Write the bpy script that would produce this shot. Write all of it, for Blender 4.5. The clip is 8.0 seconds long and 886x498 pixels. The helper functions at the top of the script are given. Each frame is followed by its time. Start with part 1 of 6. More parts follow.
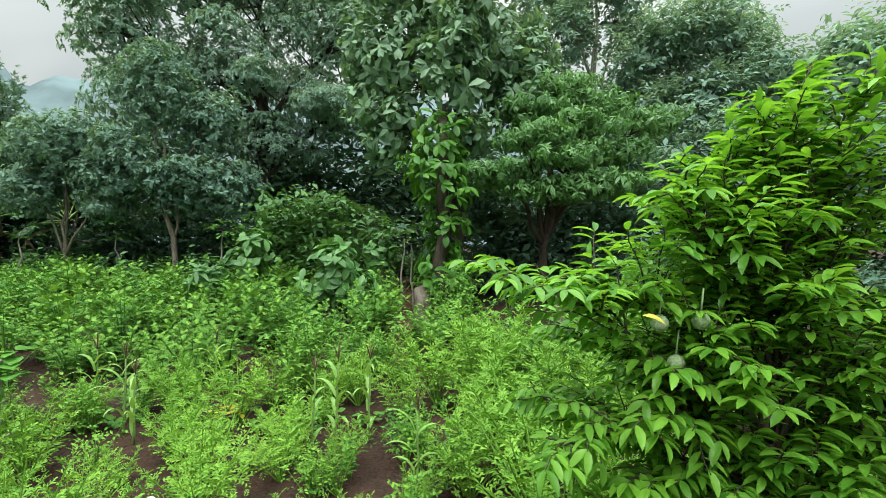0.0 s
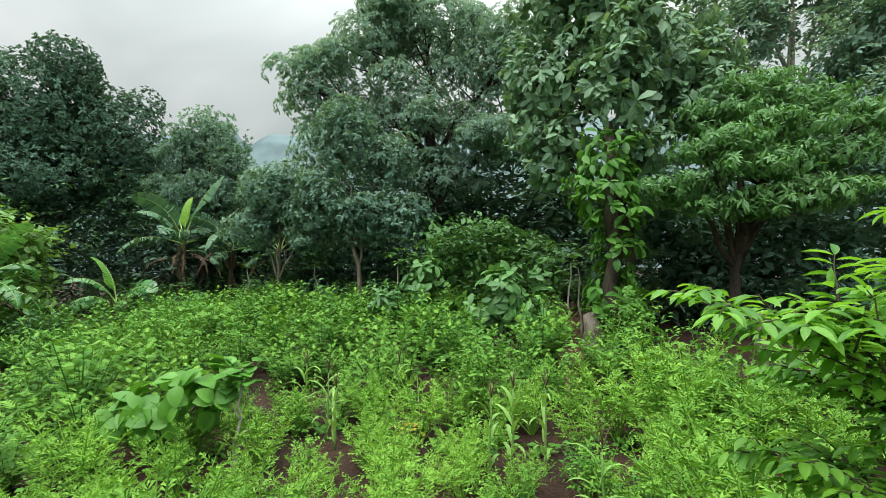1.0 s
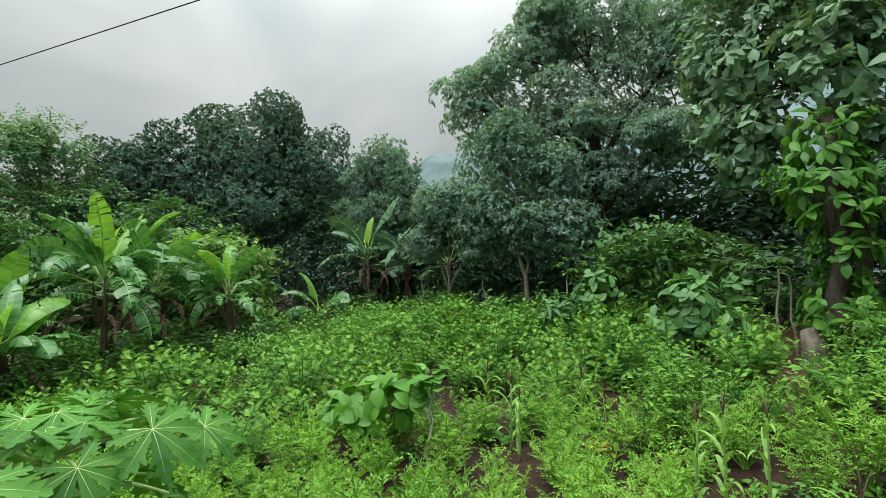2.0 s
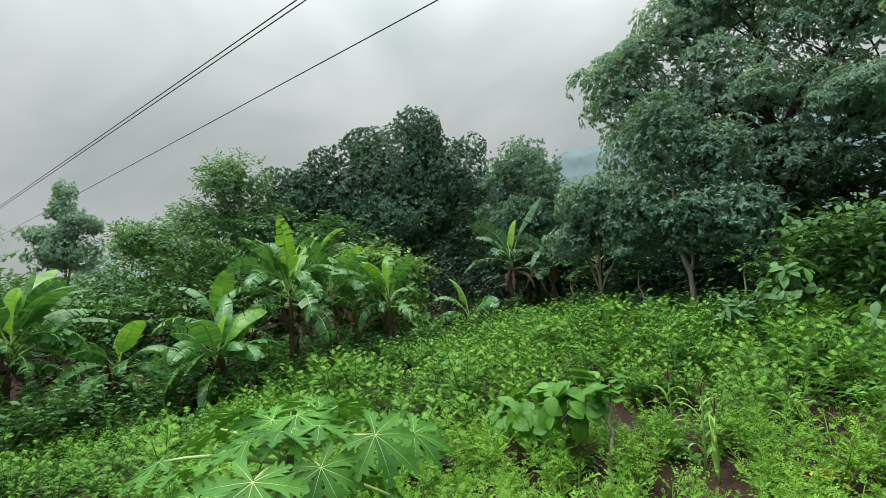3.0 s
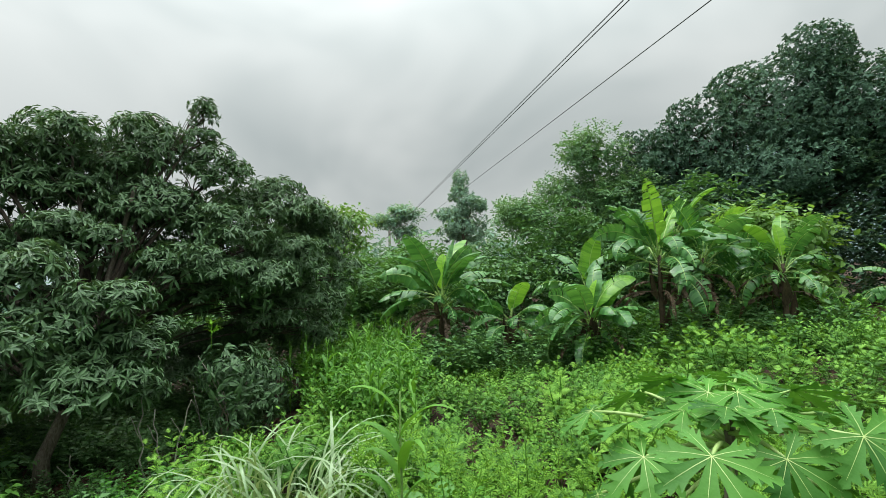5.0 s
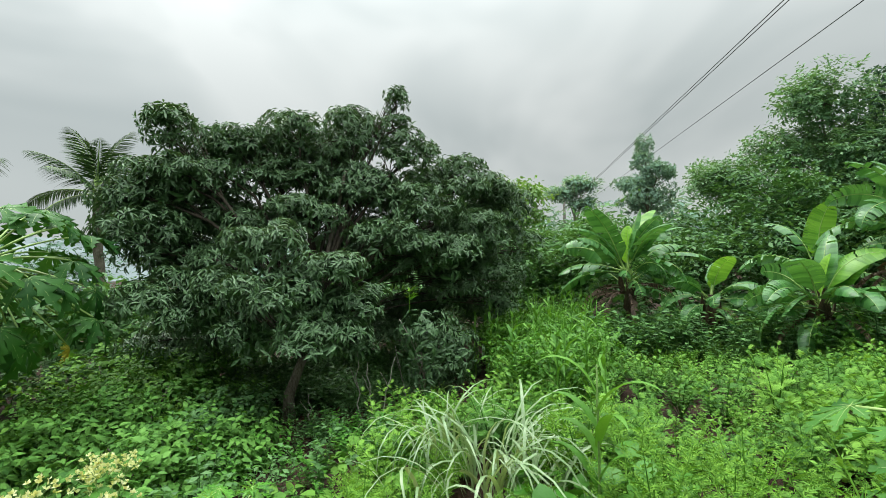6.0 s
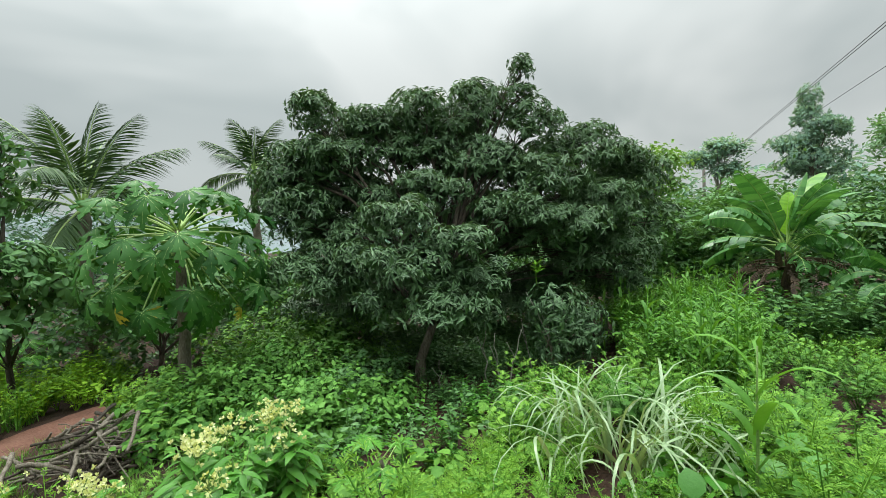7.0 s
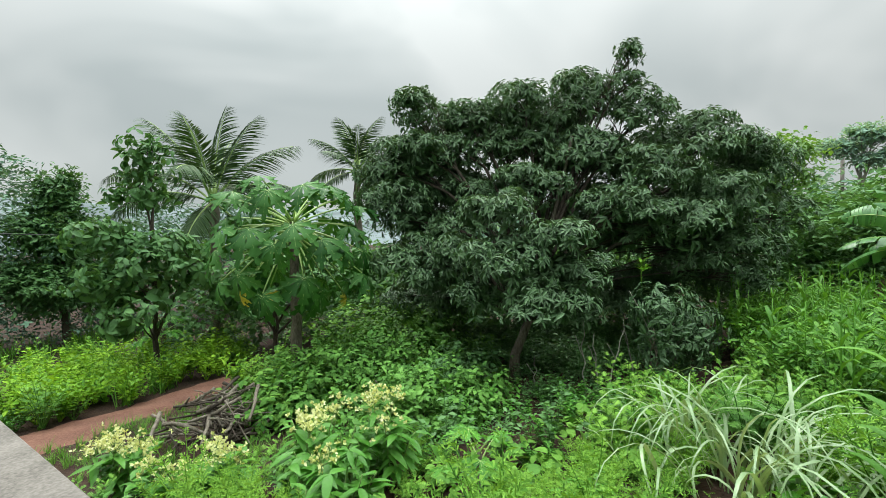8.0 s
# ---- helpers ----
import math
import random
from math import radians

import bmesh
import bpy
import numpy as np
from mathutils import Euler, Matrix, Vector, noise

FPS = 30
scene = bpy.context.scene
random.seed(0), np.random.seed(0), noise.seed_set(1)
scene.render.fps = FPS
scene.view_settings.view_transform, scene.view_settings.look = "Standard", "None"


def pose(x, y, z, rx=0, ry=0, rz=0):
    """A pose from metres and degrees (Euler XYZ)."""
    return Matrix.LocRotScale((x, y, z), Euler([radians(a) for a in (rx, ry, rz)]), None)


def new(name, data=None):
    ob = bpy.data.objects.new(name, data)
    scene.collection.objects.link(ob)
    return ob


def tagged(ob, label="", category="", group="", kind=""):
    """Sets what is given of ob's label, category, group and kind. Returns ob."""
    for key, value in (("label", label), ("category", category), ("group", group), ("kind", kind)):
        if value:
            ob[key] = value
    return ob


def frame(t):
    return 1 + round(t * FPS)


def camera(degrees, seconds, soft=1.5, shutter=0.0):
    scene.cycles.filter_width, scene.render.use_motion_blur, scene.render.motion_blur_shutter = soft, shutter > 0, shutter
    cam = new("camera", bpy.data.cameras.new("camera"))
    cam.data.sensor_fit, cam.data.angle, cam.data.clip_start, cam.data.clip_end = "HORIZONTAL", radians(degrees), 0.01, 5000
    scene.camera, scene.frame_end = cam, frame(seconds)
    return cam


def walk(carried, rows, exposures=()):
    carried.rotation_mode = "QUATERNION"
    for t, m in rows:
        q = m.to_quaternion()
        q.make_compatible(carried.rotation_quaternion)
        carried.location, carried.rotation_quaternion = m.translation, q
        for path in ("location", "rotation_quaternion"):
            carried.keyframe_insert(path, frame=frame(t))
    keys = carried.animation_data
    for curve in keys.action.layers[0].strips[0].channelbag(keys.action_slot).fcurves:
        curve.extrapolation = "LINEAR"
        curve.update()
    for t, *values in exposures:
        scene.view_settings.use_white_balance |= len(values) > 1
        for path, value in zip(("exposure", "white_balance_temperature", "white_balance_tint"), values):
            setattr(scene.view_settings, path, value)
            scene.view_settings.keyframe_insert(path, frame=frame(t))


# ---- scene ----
# ---- the camera and its walk ----
cam = camera(86.1, 8.0, soft=0.6)
METRES, EYE, TILT, LEAN, TURN = 1.4, 2.1, 0.0, 0.0, 0.0
ROWS = [
    (0.0, 0.0, 0.0, 0.0, 0.0, 0.0, -0.0),
    (0.5, -0.0408, -0.0057, 0.0071, 8.92, 1.22, -0.08),
    (1.0, -0.0859, -0.0151, 0.0171, 19.03, 2.97, 0.58),
    (1.5, -0.1408, -0.0286, 0.018, 29.93, 3.82, 0.97),
    (1.7, -0.1673, -0.0416, 0.0204, 33.98, 3.96, 0.71),
    (2.8, -0.3445, -0.1656, 0.0575, 49.42, 5.77, 3.31),
    (3.0, -0.3782, -0.1871, 0.0634, 54.7, 5.36, 3.05),
    (3.5, -0.4515, -0.2324, 0.0721, 64.68, 4.33, 5.14),
    (4.0, -0.4891, -0.2852, 0.0763, 73.86, 4.5, 3.83),
    (4.5, -0.5084, -0.3431, 0.0678, 83.51, 4.49, 2.0),
    (5.0, -0.5108, -0.4084, 0.0546, 95.2, 3.28, 1.76),
    (5.2, -0.5086, -0.4344, 0.05, 99.11, 2.83, 1.53),
    (6.3, -0.4516, -0.5536, 0.0338, 120.95, -0.23, 1.7),
    (6.5, -0.44, -0.5692, 0.0321, 123.68, -0.98, 1.75),
    (7.0, -0.4172, -0.5983, 0.029, 129.98, -1.97, 1.94),
    (7.5, -0.3977, -0.6204, 0.0266, 135.22, -2.22, 1.5),
    (8.0, -0.3711, -0.6472, 0.0254, 141.01, -2.35, 1.08),
]
walk(cam, [(t, pose(0, 0, EYE, TILT, LEAN, TURN) @ pose(METRES * x, METRES * y, METRES * z, 90 + pitch, roll, yaw)) for t, x, y, z, yaw, pitch, roll in ROWS], exposures=((0.0, 0.3), (1.0, 0.12), (1.7, -0.02), (3.0, -0.17), (4.0, -0.14), (5.0, -0.02), (6.5, 0.1), (8.0, 0.12)))

# ---- light: an overcast sky, brighter overhead than at the horizon, and a very soft sun ----
SUN_UP, SUN_ROUND = 52, 200


def make_world():
    world = bpy.data.worlds.new("overcast_sky")
    scene.world = world
    world.use_nodes = True
    n, link = world.node_tree.nodes, world.node_tree.links
    n.clear()
    out = n.new("ShaderNodeOutputWorld")
    sky = n.new("ShaderNodeTexSky")
    sky.sky_type, sky.sun_disc = "NISHITA", False
    sky.sun_elevation, sky.sun_rotation = radians(SUN_UP), radians(SUN_ROUND)
    clear = n.new("ShaderNodeBackground")
    clear.inputs["Strength"].default_value = 0.05
    link.new(sky.outputs["Color"], clear.inputs["Color"])
    at = n.new("ShaderNodeTexCoord")
    split = n.new("ShaderNodeSeparateXYZ")
    link.new(at.outputs["Generated"], split.inputs[0])
    up = n.new("ShaderNodeMath")
    up.operation, up.use_clamp = "MAXIMUM", True
    up.inputs[1].default_value = 0.0
    link.new(split.outputs["Z"], up.inputs[0])
    steep = n.new("ShaderNodeMath")
    steep.operation = "POWER"
    steep.inputs[1].default_value = 3.4
    link.new(up.outputs[0], steep.inputs[0])
    height = n.new("ShaderNodeMath")
    height.operation = "MULTIPLY_ADD"
    height.inputs[1].default_value, height.inputs[2].default_value = 5.2, 0.525
    link.new(steep.outputs[0], height.inputs[0])
    toward = n.new("ShaderNodeVectorMath")
    toward.operation = "DOT_PRODUCT"
    toward.inputs[1].default_value = (-0.42, -0.82, 0.39)
    link.new(at.outputs["Generated"], toward.inputs[0])
    lit = n.new("ShaderNodeMath")
    lit.operation, lit.use_clamp = "MAXIMUM", True
    lit.inputs[1].default_value = 0.0
    link.new(toward.outputs["Value"], lit.inputs[0])
    glare = n.new("ShaderNodeMath")
    glare.operation = "POWER"
    glare.inputs[1].default_value = 5.0
    link.new(lit.outputs[0], glare.inputs[0])
    total = n.new("ShaderNodeMath")
    total.operation = "MULTIPLY_ADD"
    total.inputs[1].default_value = 0.08
    link.new(glare.outputs[0], total.inputs[0])
    link.new(height.outputs[0], total.inputs[2])
    stretch = n.new("ShaderNodeMapping")
    stretch.inputs["Scale"].default_value = (1.0, 1.0, 1.6)
    link.new(at.outputs["Generated"], stretch.inputs["Vector"])
    clouds = n.new("ShaderNodeTexNoise")
    clouds.inputs["Scale"].default_value, clouds.inputs["Detail"].default_value = 2.1, 3.0
    clouds.inputs["Roughness"].default_value, clouds.inputs["Distortion"].default_value = 0.5, 0.6
    link.new(stretch.outputs[0], clouds.inputs["Vector"])
    ramp = n.new("ShaderNodeValToRGB")
    ramp.color_ramp.elements[0].position, ramp.color_ramp.elements[0].color = 0.34, (0.74, 0.83, 0.825, 1)
    ramp.color_ramp.elements[1].position, ramp.color_ramp.elements[1].color = 0.64, (1.09, 1.16, 1.14, 1)
    link.new(clouds.outputs["Fac"], ramp.inputs["Fac"])
    cover = n.new("ShaderNodeBackground")
    link.new(ramp.outputs["Color"], cover.inputs["Color"])
    link.new(total.outputs[0], cover.inputs["Strength"])
    both = n.new("ShaderNodeMixShader")
    both.inputs[0].default_value = 0.93
    link.new(clear.outputs[0], both.inputs[1])
    link.new(cover.outputs[0], both.inputs[2])
    link.new(both.outputs[0], out.inputs["Surface"])


make_world()
sun = new("sun", bpy.data.lights.new("sun", "SUN"))
sun.data.energy, sun.data.angle, sun.data.color = 1.5, radians(25), (1.0, 0.97, 0.92)
sun.matrix_world = pose(0, 0, 30, 90 - SUN_UP, 0, 180 - SUN_ROUND)

# ---- materials ----


def nodes_of(name):
    m = bpy.data.materials.new(name)
    m.use_nodes = True
    n = m.node_tree.nodes
    return m, n, m.node_tree.links, n["Principled BSDF"], n["Material Output"]


def leaf_paint(name, dark, light, rough=0.42, through_light=0.35, patch=1.2, gloss=0.5):
    """Foliage: each leaf has its own shade between dark and light, with larger patches, fine mottling and light shining through."""
    m, n, link, skin, out = nodes_of(name)
    geo = n.new("ShaderNodeNewGeometry")
    at = n.new("ShaderNodeTexCoord")
    big = n.new("ShaderNodeTexNoise")
    big.inputs["Scale"].default_value, big.inputs["Detail"].default_value = patch, 2.0
    link.new(at.outputs["Object"], big.inputs["Vector"])
    fine = n.new("ShaderNodeTexNoise")
    fine.inputs["Scale"].default_value, fine.inputs["Detail"].default_value = 55.0, 3.0
    link.new(at.outputs["Object"], fine.inputs["Vector"])
    add = n.new("ShaderNodeMath")
    add.operation = "ADD"
    link.new(geo.outputs["Random Per Island"], add.inputs[0])
    link.new(big.outputs["Fac"], add.inputs[1])
    more = n.new("ShaderNodeMath")
    more.operation = "MULTIPLY_ADD"
    more.inputs[1].default_value = 0.35
    link.new(fine.outputs["Fac"], more.inputs[0])
    link.new(add.outputs[0], more.inputs[2])
    each = n.new("ShaderNodeObjectInfo")
    own = n.new("ShaderNodeMath")
    own.operation = "MULTIPLY_ADD"
    own.inputs[1].default_value, own.inputs[2].default_value = 0.5, -0.25
    link.new(each.outputs["Random"], own.inputs[0])
    tone = n.new("ShaderNodeMath")
    tone.operation = "ADD"
    link.new(own.outputs[0], tone.inputs[0])
    link.new(more.outputs[0], tone.inputs[1])
    ramp = n.new("ShaderNodeValToRGB")
    e = ramp.color_ramp.elements
    e[0].position, e[0].color = 0.18, (*dark, 1)
    e[1].position, e[1].color = 0.86, (*light, 1)
    scale = n.new("ShaderNodeMath")
    scale.operation = "MULTIPLY"
    scale.inputs[1].default_value = 0.5
    link.new(tone.outputs[0], scale.inputs[0])
    link.new(scale.outputs[0], ramp.inputs["Fac"])
    link.new(ramp.outputs["Color"], skin.inputs["Base Color"])
    skin.inputs["Roughness"].default_value = rough
    skin.inputs["Specular IOR Level"].default_value = gloss
    bump = n.new("ShaderNodeBump")
    bump.inputs["Strength"].default_value, bump.inputs["Distance"].default_value = 0.25, 0.01
    link.new(fine.outputs["Fac"], bump.inputs["Height"])
    link.new(bump.outputs[0], skin.inputs["Normal"])
    glow = n.new("ShaderNodeBsdfTranslucent")
    warm = n.new("ShaderNodeMix")
    warm.data_type, warm.blend_type = "RGBA", "MULTIPLY"
    warm.inputs["Factor"].default_value = 1.0
    link.new(ramp.outputs["Color"], warm.inputs["A"])
    warm.inputs["B"].default_value = (1.25, 1.1, 0.55, 1)
    link.new(warm.outputs["Result"], glow.inputs["Color"])
    mix = n.new("ShaderNodeMixShader")
    mix.inputs[0].default_value = through_light
    link.new(skin.outputs[0], mix.inputs[1])
    link.new(glow.outputs[0], mix.inputs[2])
    link.new(mix.outputs[0], out.inputs["Surface"])
    return m


def rough_paint(name, dark, light, scale=6.0, fine=60.0, rough=0.85, bump=0.5, depth=0.02, stretch=(1, 1, 1), gloss=0.3):
    """Bark, soil, concrete: two colours mixed at two scales, with relief."""
    m, n, link, skin, out = nodes_of(name)
    at = n.new("ShaderNodeTexCoord")
    mp = n.new("ShaderNodeMapping")
    mp.inputs["Scale"].default_value = stretch
    link.new(at.outputs["Object"], mp.inputs["Vector"])
    a, b = n.new("ShaderNodeTexNoise"), n.new("ShaderNodeTexNoise")
    a.inputs["Scale"].default_value, a.inputs["Detail"].default_value = scale, 5.0
    b.inputs["Scale"].default_value, b.inputs["Detail"].default_value = fine, 4.0
    link.new(mp.outputs[0], a.inputs["Vector"])
    link.new(mp.outputs[0], b.inputs["Vector"])
    mean = n.new("ShaderNodeMath")
    mean.operation = "MULTIPLY_ADD"
    mean.inputs[1].default_value = 0.6
    link.new(b.outputs["Fac"], mean.inputs[0])
    half = n.new("ShaderNodeMath")
    half.operation = "MULTIPLY"
    half.inputs[1].default_value = 0.6
    link.new(a.outputs["Fac"], half.inputs[0])
    link.new(half.outputs[0], mean.inputs[2])
    ramp = n.new("ShaderNodeValToRGB")
    e = ramp.color_ramp.elements
    e[0].position, e[0].color = 0.42, (*dark, 1)
    e[1].position, e[1].color = 0.78, (*light, 1)
    link.new(mean.outputs[0], ramp.inputs["Fac"])
    link.new(ramp.outputs["Color"], skin.inputs["Base Color"])
    skin.inputs["Roughness"].default_value = rough
    skin.inputs["Specular IOR Level"].default_value = gloss
    relief = n.new("ShaderNodeBump")
    relief.inputs["Strength"].default_value, relief.inputs["Distance"].default_value = bump, depth
    link.new(mean.outputs[0], relief.inputs["Height"])
    link.new(relief.outputs[0], skin.inputs["Normal"])
    return m


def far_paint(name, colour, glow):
    """Distant wooded hillside: mist over it is put in as a pale colour and as emission."""
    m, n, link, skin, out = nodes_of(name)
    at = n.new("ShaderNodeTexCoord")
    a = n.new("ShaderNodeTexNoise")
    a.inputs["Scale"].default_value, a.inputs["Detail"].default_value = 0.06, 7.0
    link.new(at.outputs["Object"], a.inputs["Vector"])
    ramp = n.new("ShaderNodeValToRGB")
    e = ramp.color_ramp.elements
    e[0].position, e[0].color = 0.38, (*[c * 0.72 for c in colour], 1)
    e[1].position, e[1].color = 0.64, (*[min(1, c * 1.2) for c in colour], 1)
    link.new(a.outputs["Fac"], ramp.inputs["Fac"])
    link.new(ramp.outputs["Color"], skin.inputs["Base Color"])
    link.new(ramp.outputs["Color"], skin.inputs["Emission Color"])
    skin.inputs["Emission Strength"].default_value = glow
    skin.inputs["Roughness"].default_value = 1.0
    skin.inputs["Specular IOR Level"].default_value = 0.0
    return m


WEED = leaf_paint("weed_leaf", (0.042, 0.15, 0.024), (0.21, 0.42, 0.07), rough=0.55, gloss=0.12, through_light=0.18, patch=0.55)
WEED_DEEP = leaf_paint("weed_leaf_deep", (0.03, 0.115, 0.02), (0.145, 0.33, 0.06), rough=0.55, gloss=0.15, through_light=0.18, patch=0.8)
# Paler green for the weeds' top fronds, standing in for light from above.
LIT_TIP = leaf_paint("lit_weed_tip", (0.075, 0.22, 0.03), (0.27, 0.50, 0.08), rough=0.55, gloss=0.12, through_light=0.22, patch=0.8)
YELLOWISH = leaf_paint("yellow_leaf", (0.42, 0.36, 0.04), (0.62, 0.55, 0.08), rough=0.5, through_light=0.3)
FEATHER = leaf_paint("feathery_weed_leaf", (0.045, 0.165, 0.02), (0.25, 0.48, 0.07), rough=0.55, gloss=0.12, through_light=0.18, patch=0.7)
BRIGHT = leaf_paint("bright_crop_leaf", (0.09, 0.27, 0.015), (0.29, 0.52, 0.04), rough=0.55, gloss=0.15, through_light=0.33, patch=0.7)
LUSH = leaf_paint("lush_shrub_leaf", (0.03, 0.14, 0.014), (0.115, 0.33, 0.04), rough=0.42, gloss=0.35, through_light=0.25, patch=2.0)
SUGAR = leaf_paint("sugar_apple_leaf", (0.05, 0.20, 0.018), (0.245, 0.53, 0.06), rough=0.36, gloss=0.4, through_light=0.45, patch=2.5)
MANGO = leaf_paint("mango_leaf", (0.024, 0.066, 0.028), (0.115, 0.215, 0.092), rough=0.45, gloss=0.38, through_light=0.15, patch=0.9)
MANGO_NEW = leaf_paint("mango_new_leaf", (0.09, 0.25, 0.02), (0.2, 0.42, 0.04), rough=0.35, through_light=0.3)
# Pale bluish green: mist haze over the far trees is mixed into it.
MIST_GREEN = leaf_paint("haze_tinted_tree_leaf", (0.10, 0.205, 0.16), (0.29, 0.455, 0.36), rough=0.65, gloss=0.3, through_light=0.36, patch=0.5)
# Dark green with some mist haze; its darkness stands in for wood shade.
MIST_DARK = leaf_paint("hazed_shade_tree_leaf", (0.046, 0.105, 0.07), (0.145, 0.27, 0.175), rough=0.65, gloss=0.22, through_light=0.2, patch=0.5)
# Broad leaves, paled and blued in colour for the same mist haze.
BROAD = leaf_paint("hazed_broad_tree_leaf", (0.095, 0.205, 0.12), (0.28, 0.46, 0.26), rough=0.5, through_light=0.3, patch=0.8)
SHRUB = leaf_paint("wood_edge_shrub_leaf", (0.05, 0.15, 0.04), (0.16, 0.36, 0.10), rough=0.5, through_light=0.3, patch=1.2)
SEEDLING = leaf_paint("pale_corn_leaf", (0.14, 0.33, 0.05), (0.32, 0.54, 0.14), rough=0.45, through_light=0.3)
# Fallen leaves, darkened in colour for the shade under the mango tree.
LITTER = leaf_paint("shade_toned_fallen_leaf", (0.03, 0.018, 0.011), (0.10, 0.06, 0.034), rough=0.85, gloss=0.2, through_light=0.05)
VINE = leaf_paint("climber_leaf", (0.042, 0.16, 0.02), (0.15, 0.37, 0.055), rough=0.42, gloss=0.4, through_light=0.33, patch=1.0)
# Bush and mid-green leaves, muted and lifted in colour for distance haze.
BUSH = leaf_paint("bush_leaf", (0.04, 0.115, 0.038), (0.13, 0.28, 0.088), rough=0.5, gloss=0.25, through_light=0.25, patch=0.9)
MIDTREE = leaf_paint("haze_muted_tree_leaf", (0.06, 0.15, 0.068), (0.19, 0.36, 0.16), rough=0.5, gloss=0.35, through_light=0.28, patch=0.8)
YTREE = leaf_paint("light_tree_leaf", (0.08, 0.20, 0.035), (0.22, 0.40, 0.09), rough=0.45, through_light=0.35)
BANANA = leaf_paint("banana_leaf", (0.032, 0.135, 0.03), (0.135, 0.34, 0.095), rough=0.28, gloss=0.6, through_light=0.25, patch=1.5)
BANANA_LIGHT = leaf_paint("fresh_banana_leaf", (0.085, 0.26, 0.028), (0.22, 0.46, 0.07), rough=0.32, gloss=0.5, through_light=0.35, patch=1.5)
BANANA_NEW = leaf_paint("new_banana_leaf", (0.17, 0.40, 0.03), (0.30, 0.58, 0.06), rough=0.4, through_light=0.45)
# Far copy of the banana leaf, with distance haze in its colour.
BANANA_FAR = leaf_paint("hazed_banana_leaf", (0.05, 0.14, 0.07), (0.14, 0.28, 0.15), rough=0.45, through_light=0.2)
RIB = leaf_paint("pale_leaf_rib", (0.26, 0.42, 0.10), (0.42, 0.58, 0.20), rough=0.45, through_light=0.1)
PAPAYA = leaf_paint("papaya_leaf", (0.032, 0.15, 0.013), (0.115, 0.34, 0.036), rough=0.45, gloss=0.25, through_light=0.25, patch=2.0)
PAPAYA_DEEP = leaf_paint("deep_papaya_leaf", (0.015, 0.075, 0.013), (0.065, 0.20, 0.036), rough=0.55, gloss=0.25, through_light=0.18, patch=1.5)
PAPAYA_MID = leaf_paint("grown_papaya_leaf", (0.028, 0.12, 0.018), (0.10, 0.28, 0.042), rough=0.45, gloss=0.22, through_light=0.22, patch=2.0)
PAPAYA_VEIN = leaf_paint("papaya_vein", (0.40, 0.55, 0.16), (0.52, 0.66, 0.26), rough=0.5, through_light=0.1)
CORN = leaf_paint("corn_leaf", (0.04, 0.165, 0.016), (0.16, 0.37, 0.05), rough=0.45, gloss=0.3, through_light=0.3, patch=1.5)
SILVER = leaf_paint("grass_blade", (0.10, 0.24, 0.06), (0.36, 0.47, 0.27), rough=0.3, gloss=0.7, through_light=0.25, patch=2.0)
PALM = leaf_paint("palm_leaflet", (0.022, 0.06, 0.02), (0.08, 0.15, 0.05), rough=0.55, gloss=0.3, through_light=0.15)
DRY = leaf_paint("dry_leaf", (0.035, 0.022, 0.013), (0.13, 0.085, 0.05), rough=0.8, through_light=0.1)
FLOWER = leaf_paint("cream_flower", (0.56, 0.62, 0.24), (0.80, 0.82, 0.50), rough=0.6, through_light=0.3)
BARK = rough_paint("grey_bark", (0.07, 0.055, 0.04), (0.26, 0.23, 0.18), scale=9, fine=70, stretch=(1, 1, 0.25), depth=0.03)
BARK_DARK = rough_paint("dark_bark", (0.025, 0.02, 0.015), (0.10, 0.08, 0.06), scale=9, fine=70, stretch=(1, 1, 0.25), depth=0.03)
BARK_PALE = rough_paint("pale_bark", (0.17, 0.16, 0.13), (0.42, 0.40, 0.34), scale=8, fine=60, stretch=(1, 1, 0.3), depth=0.01)
GREEN_STEM = rough_paint("green_stem", (0.09, 0.17, 0.04), (0.22, 0.34, 0.10), scale=10, fine=80, rough=0.55, depth=0.005)
FRUIT = rough_paint("grey_green_rind", (0.16, 0.25, 0.12), (0.36, 0.46, 0.27), scale=30, fine=120, rough=0.6, depth=0.004)
PSEUDO = rough_paint("banana_stem", (0.03, 0.02, 0.014), (0.13, 0.09, 0.055), scale=5, fine=40, stretch=(2, 2, 0.3), rough=0.6, depth=0.02)
# Red soil, darkened all over to stand in for shade under plants.
SOIL = rough_paint("red_soil", (0.014, 0.008, 0.0055), (0.065, 0.033, 0.02), scale=2.5, fine=34, rough=0.95, bump=0.8, depth=0.05)
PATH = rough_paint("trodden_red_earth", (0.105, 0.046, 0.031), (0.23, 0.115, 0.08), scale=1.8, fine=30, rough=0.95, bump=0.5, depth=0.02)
# Darker copy of the path earth, with tree shade put into its colour.
WOOD_PATH = rough_paint("shade_toned_red_earth", (0.05, 0.02, 0.013), (0.13, 0.055, 0.036), scale=2.5, fine=30, rough=0.95, bump=0.6, depth=0.03)
CONCRETE = rough_paint("weathered_concrete", (0.105, 0.094, 0.082), (0.235, 0.213, 0.19), scale=3.0, fine=45, rough=0.9, depth=0.004)
PLASTER = rough_paint("wall_plaster", (0.42, 0.40, 0.36), (0.58, 0.56, 0.52), scale=2.0, fine=30, rough=0.9, depth=0.004)
CABLE = rough_paint("black_cable", (0.015, 0.015, 0.017), (0.04, 0.04, 0.045), scale=3, fine=30, rough=0.5, depth=0.001)
WHITE_PIPE = rough_paint("white_plastic", (0.66, 0.67, 0.66), (0.82, 0.82, 0.80), scale=4, fine=40, rough=0.4, depth=0.001)
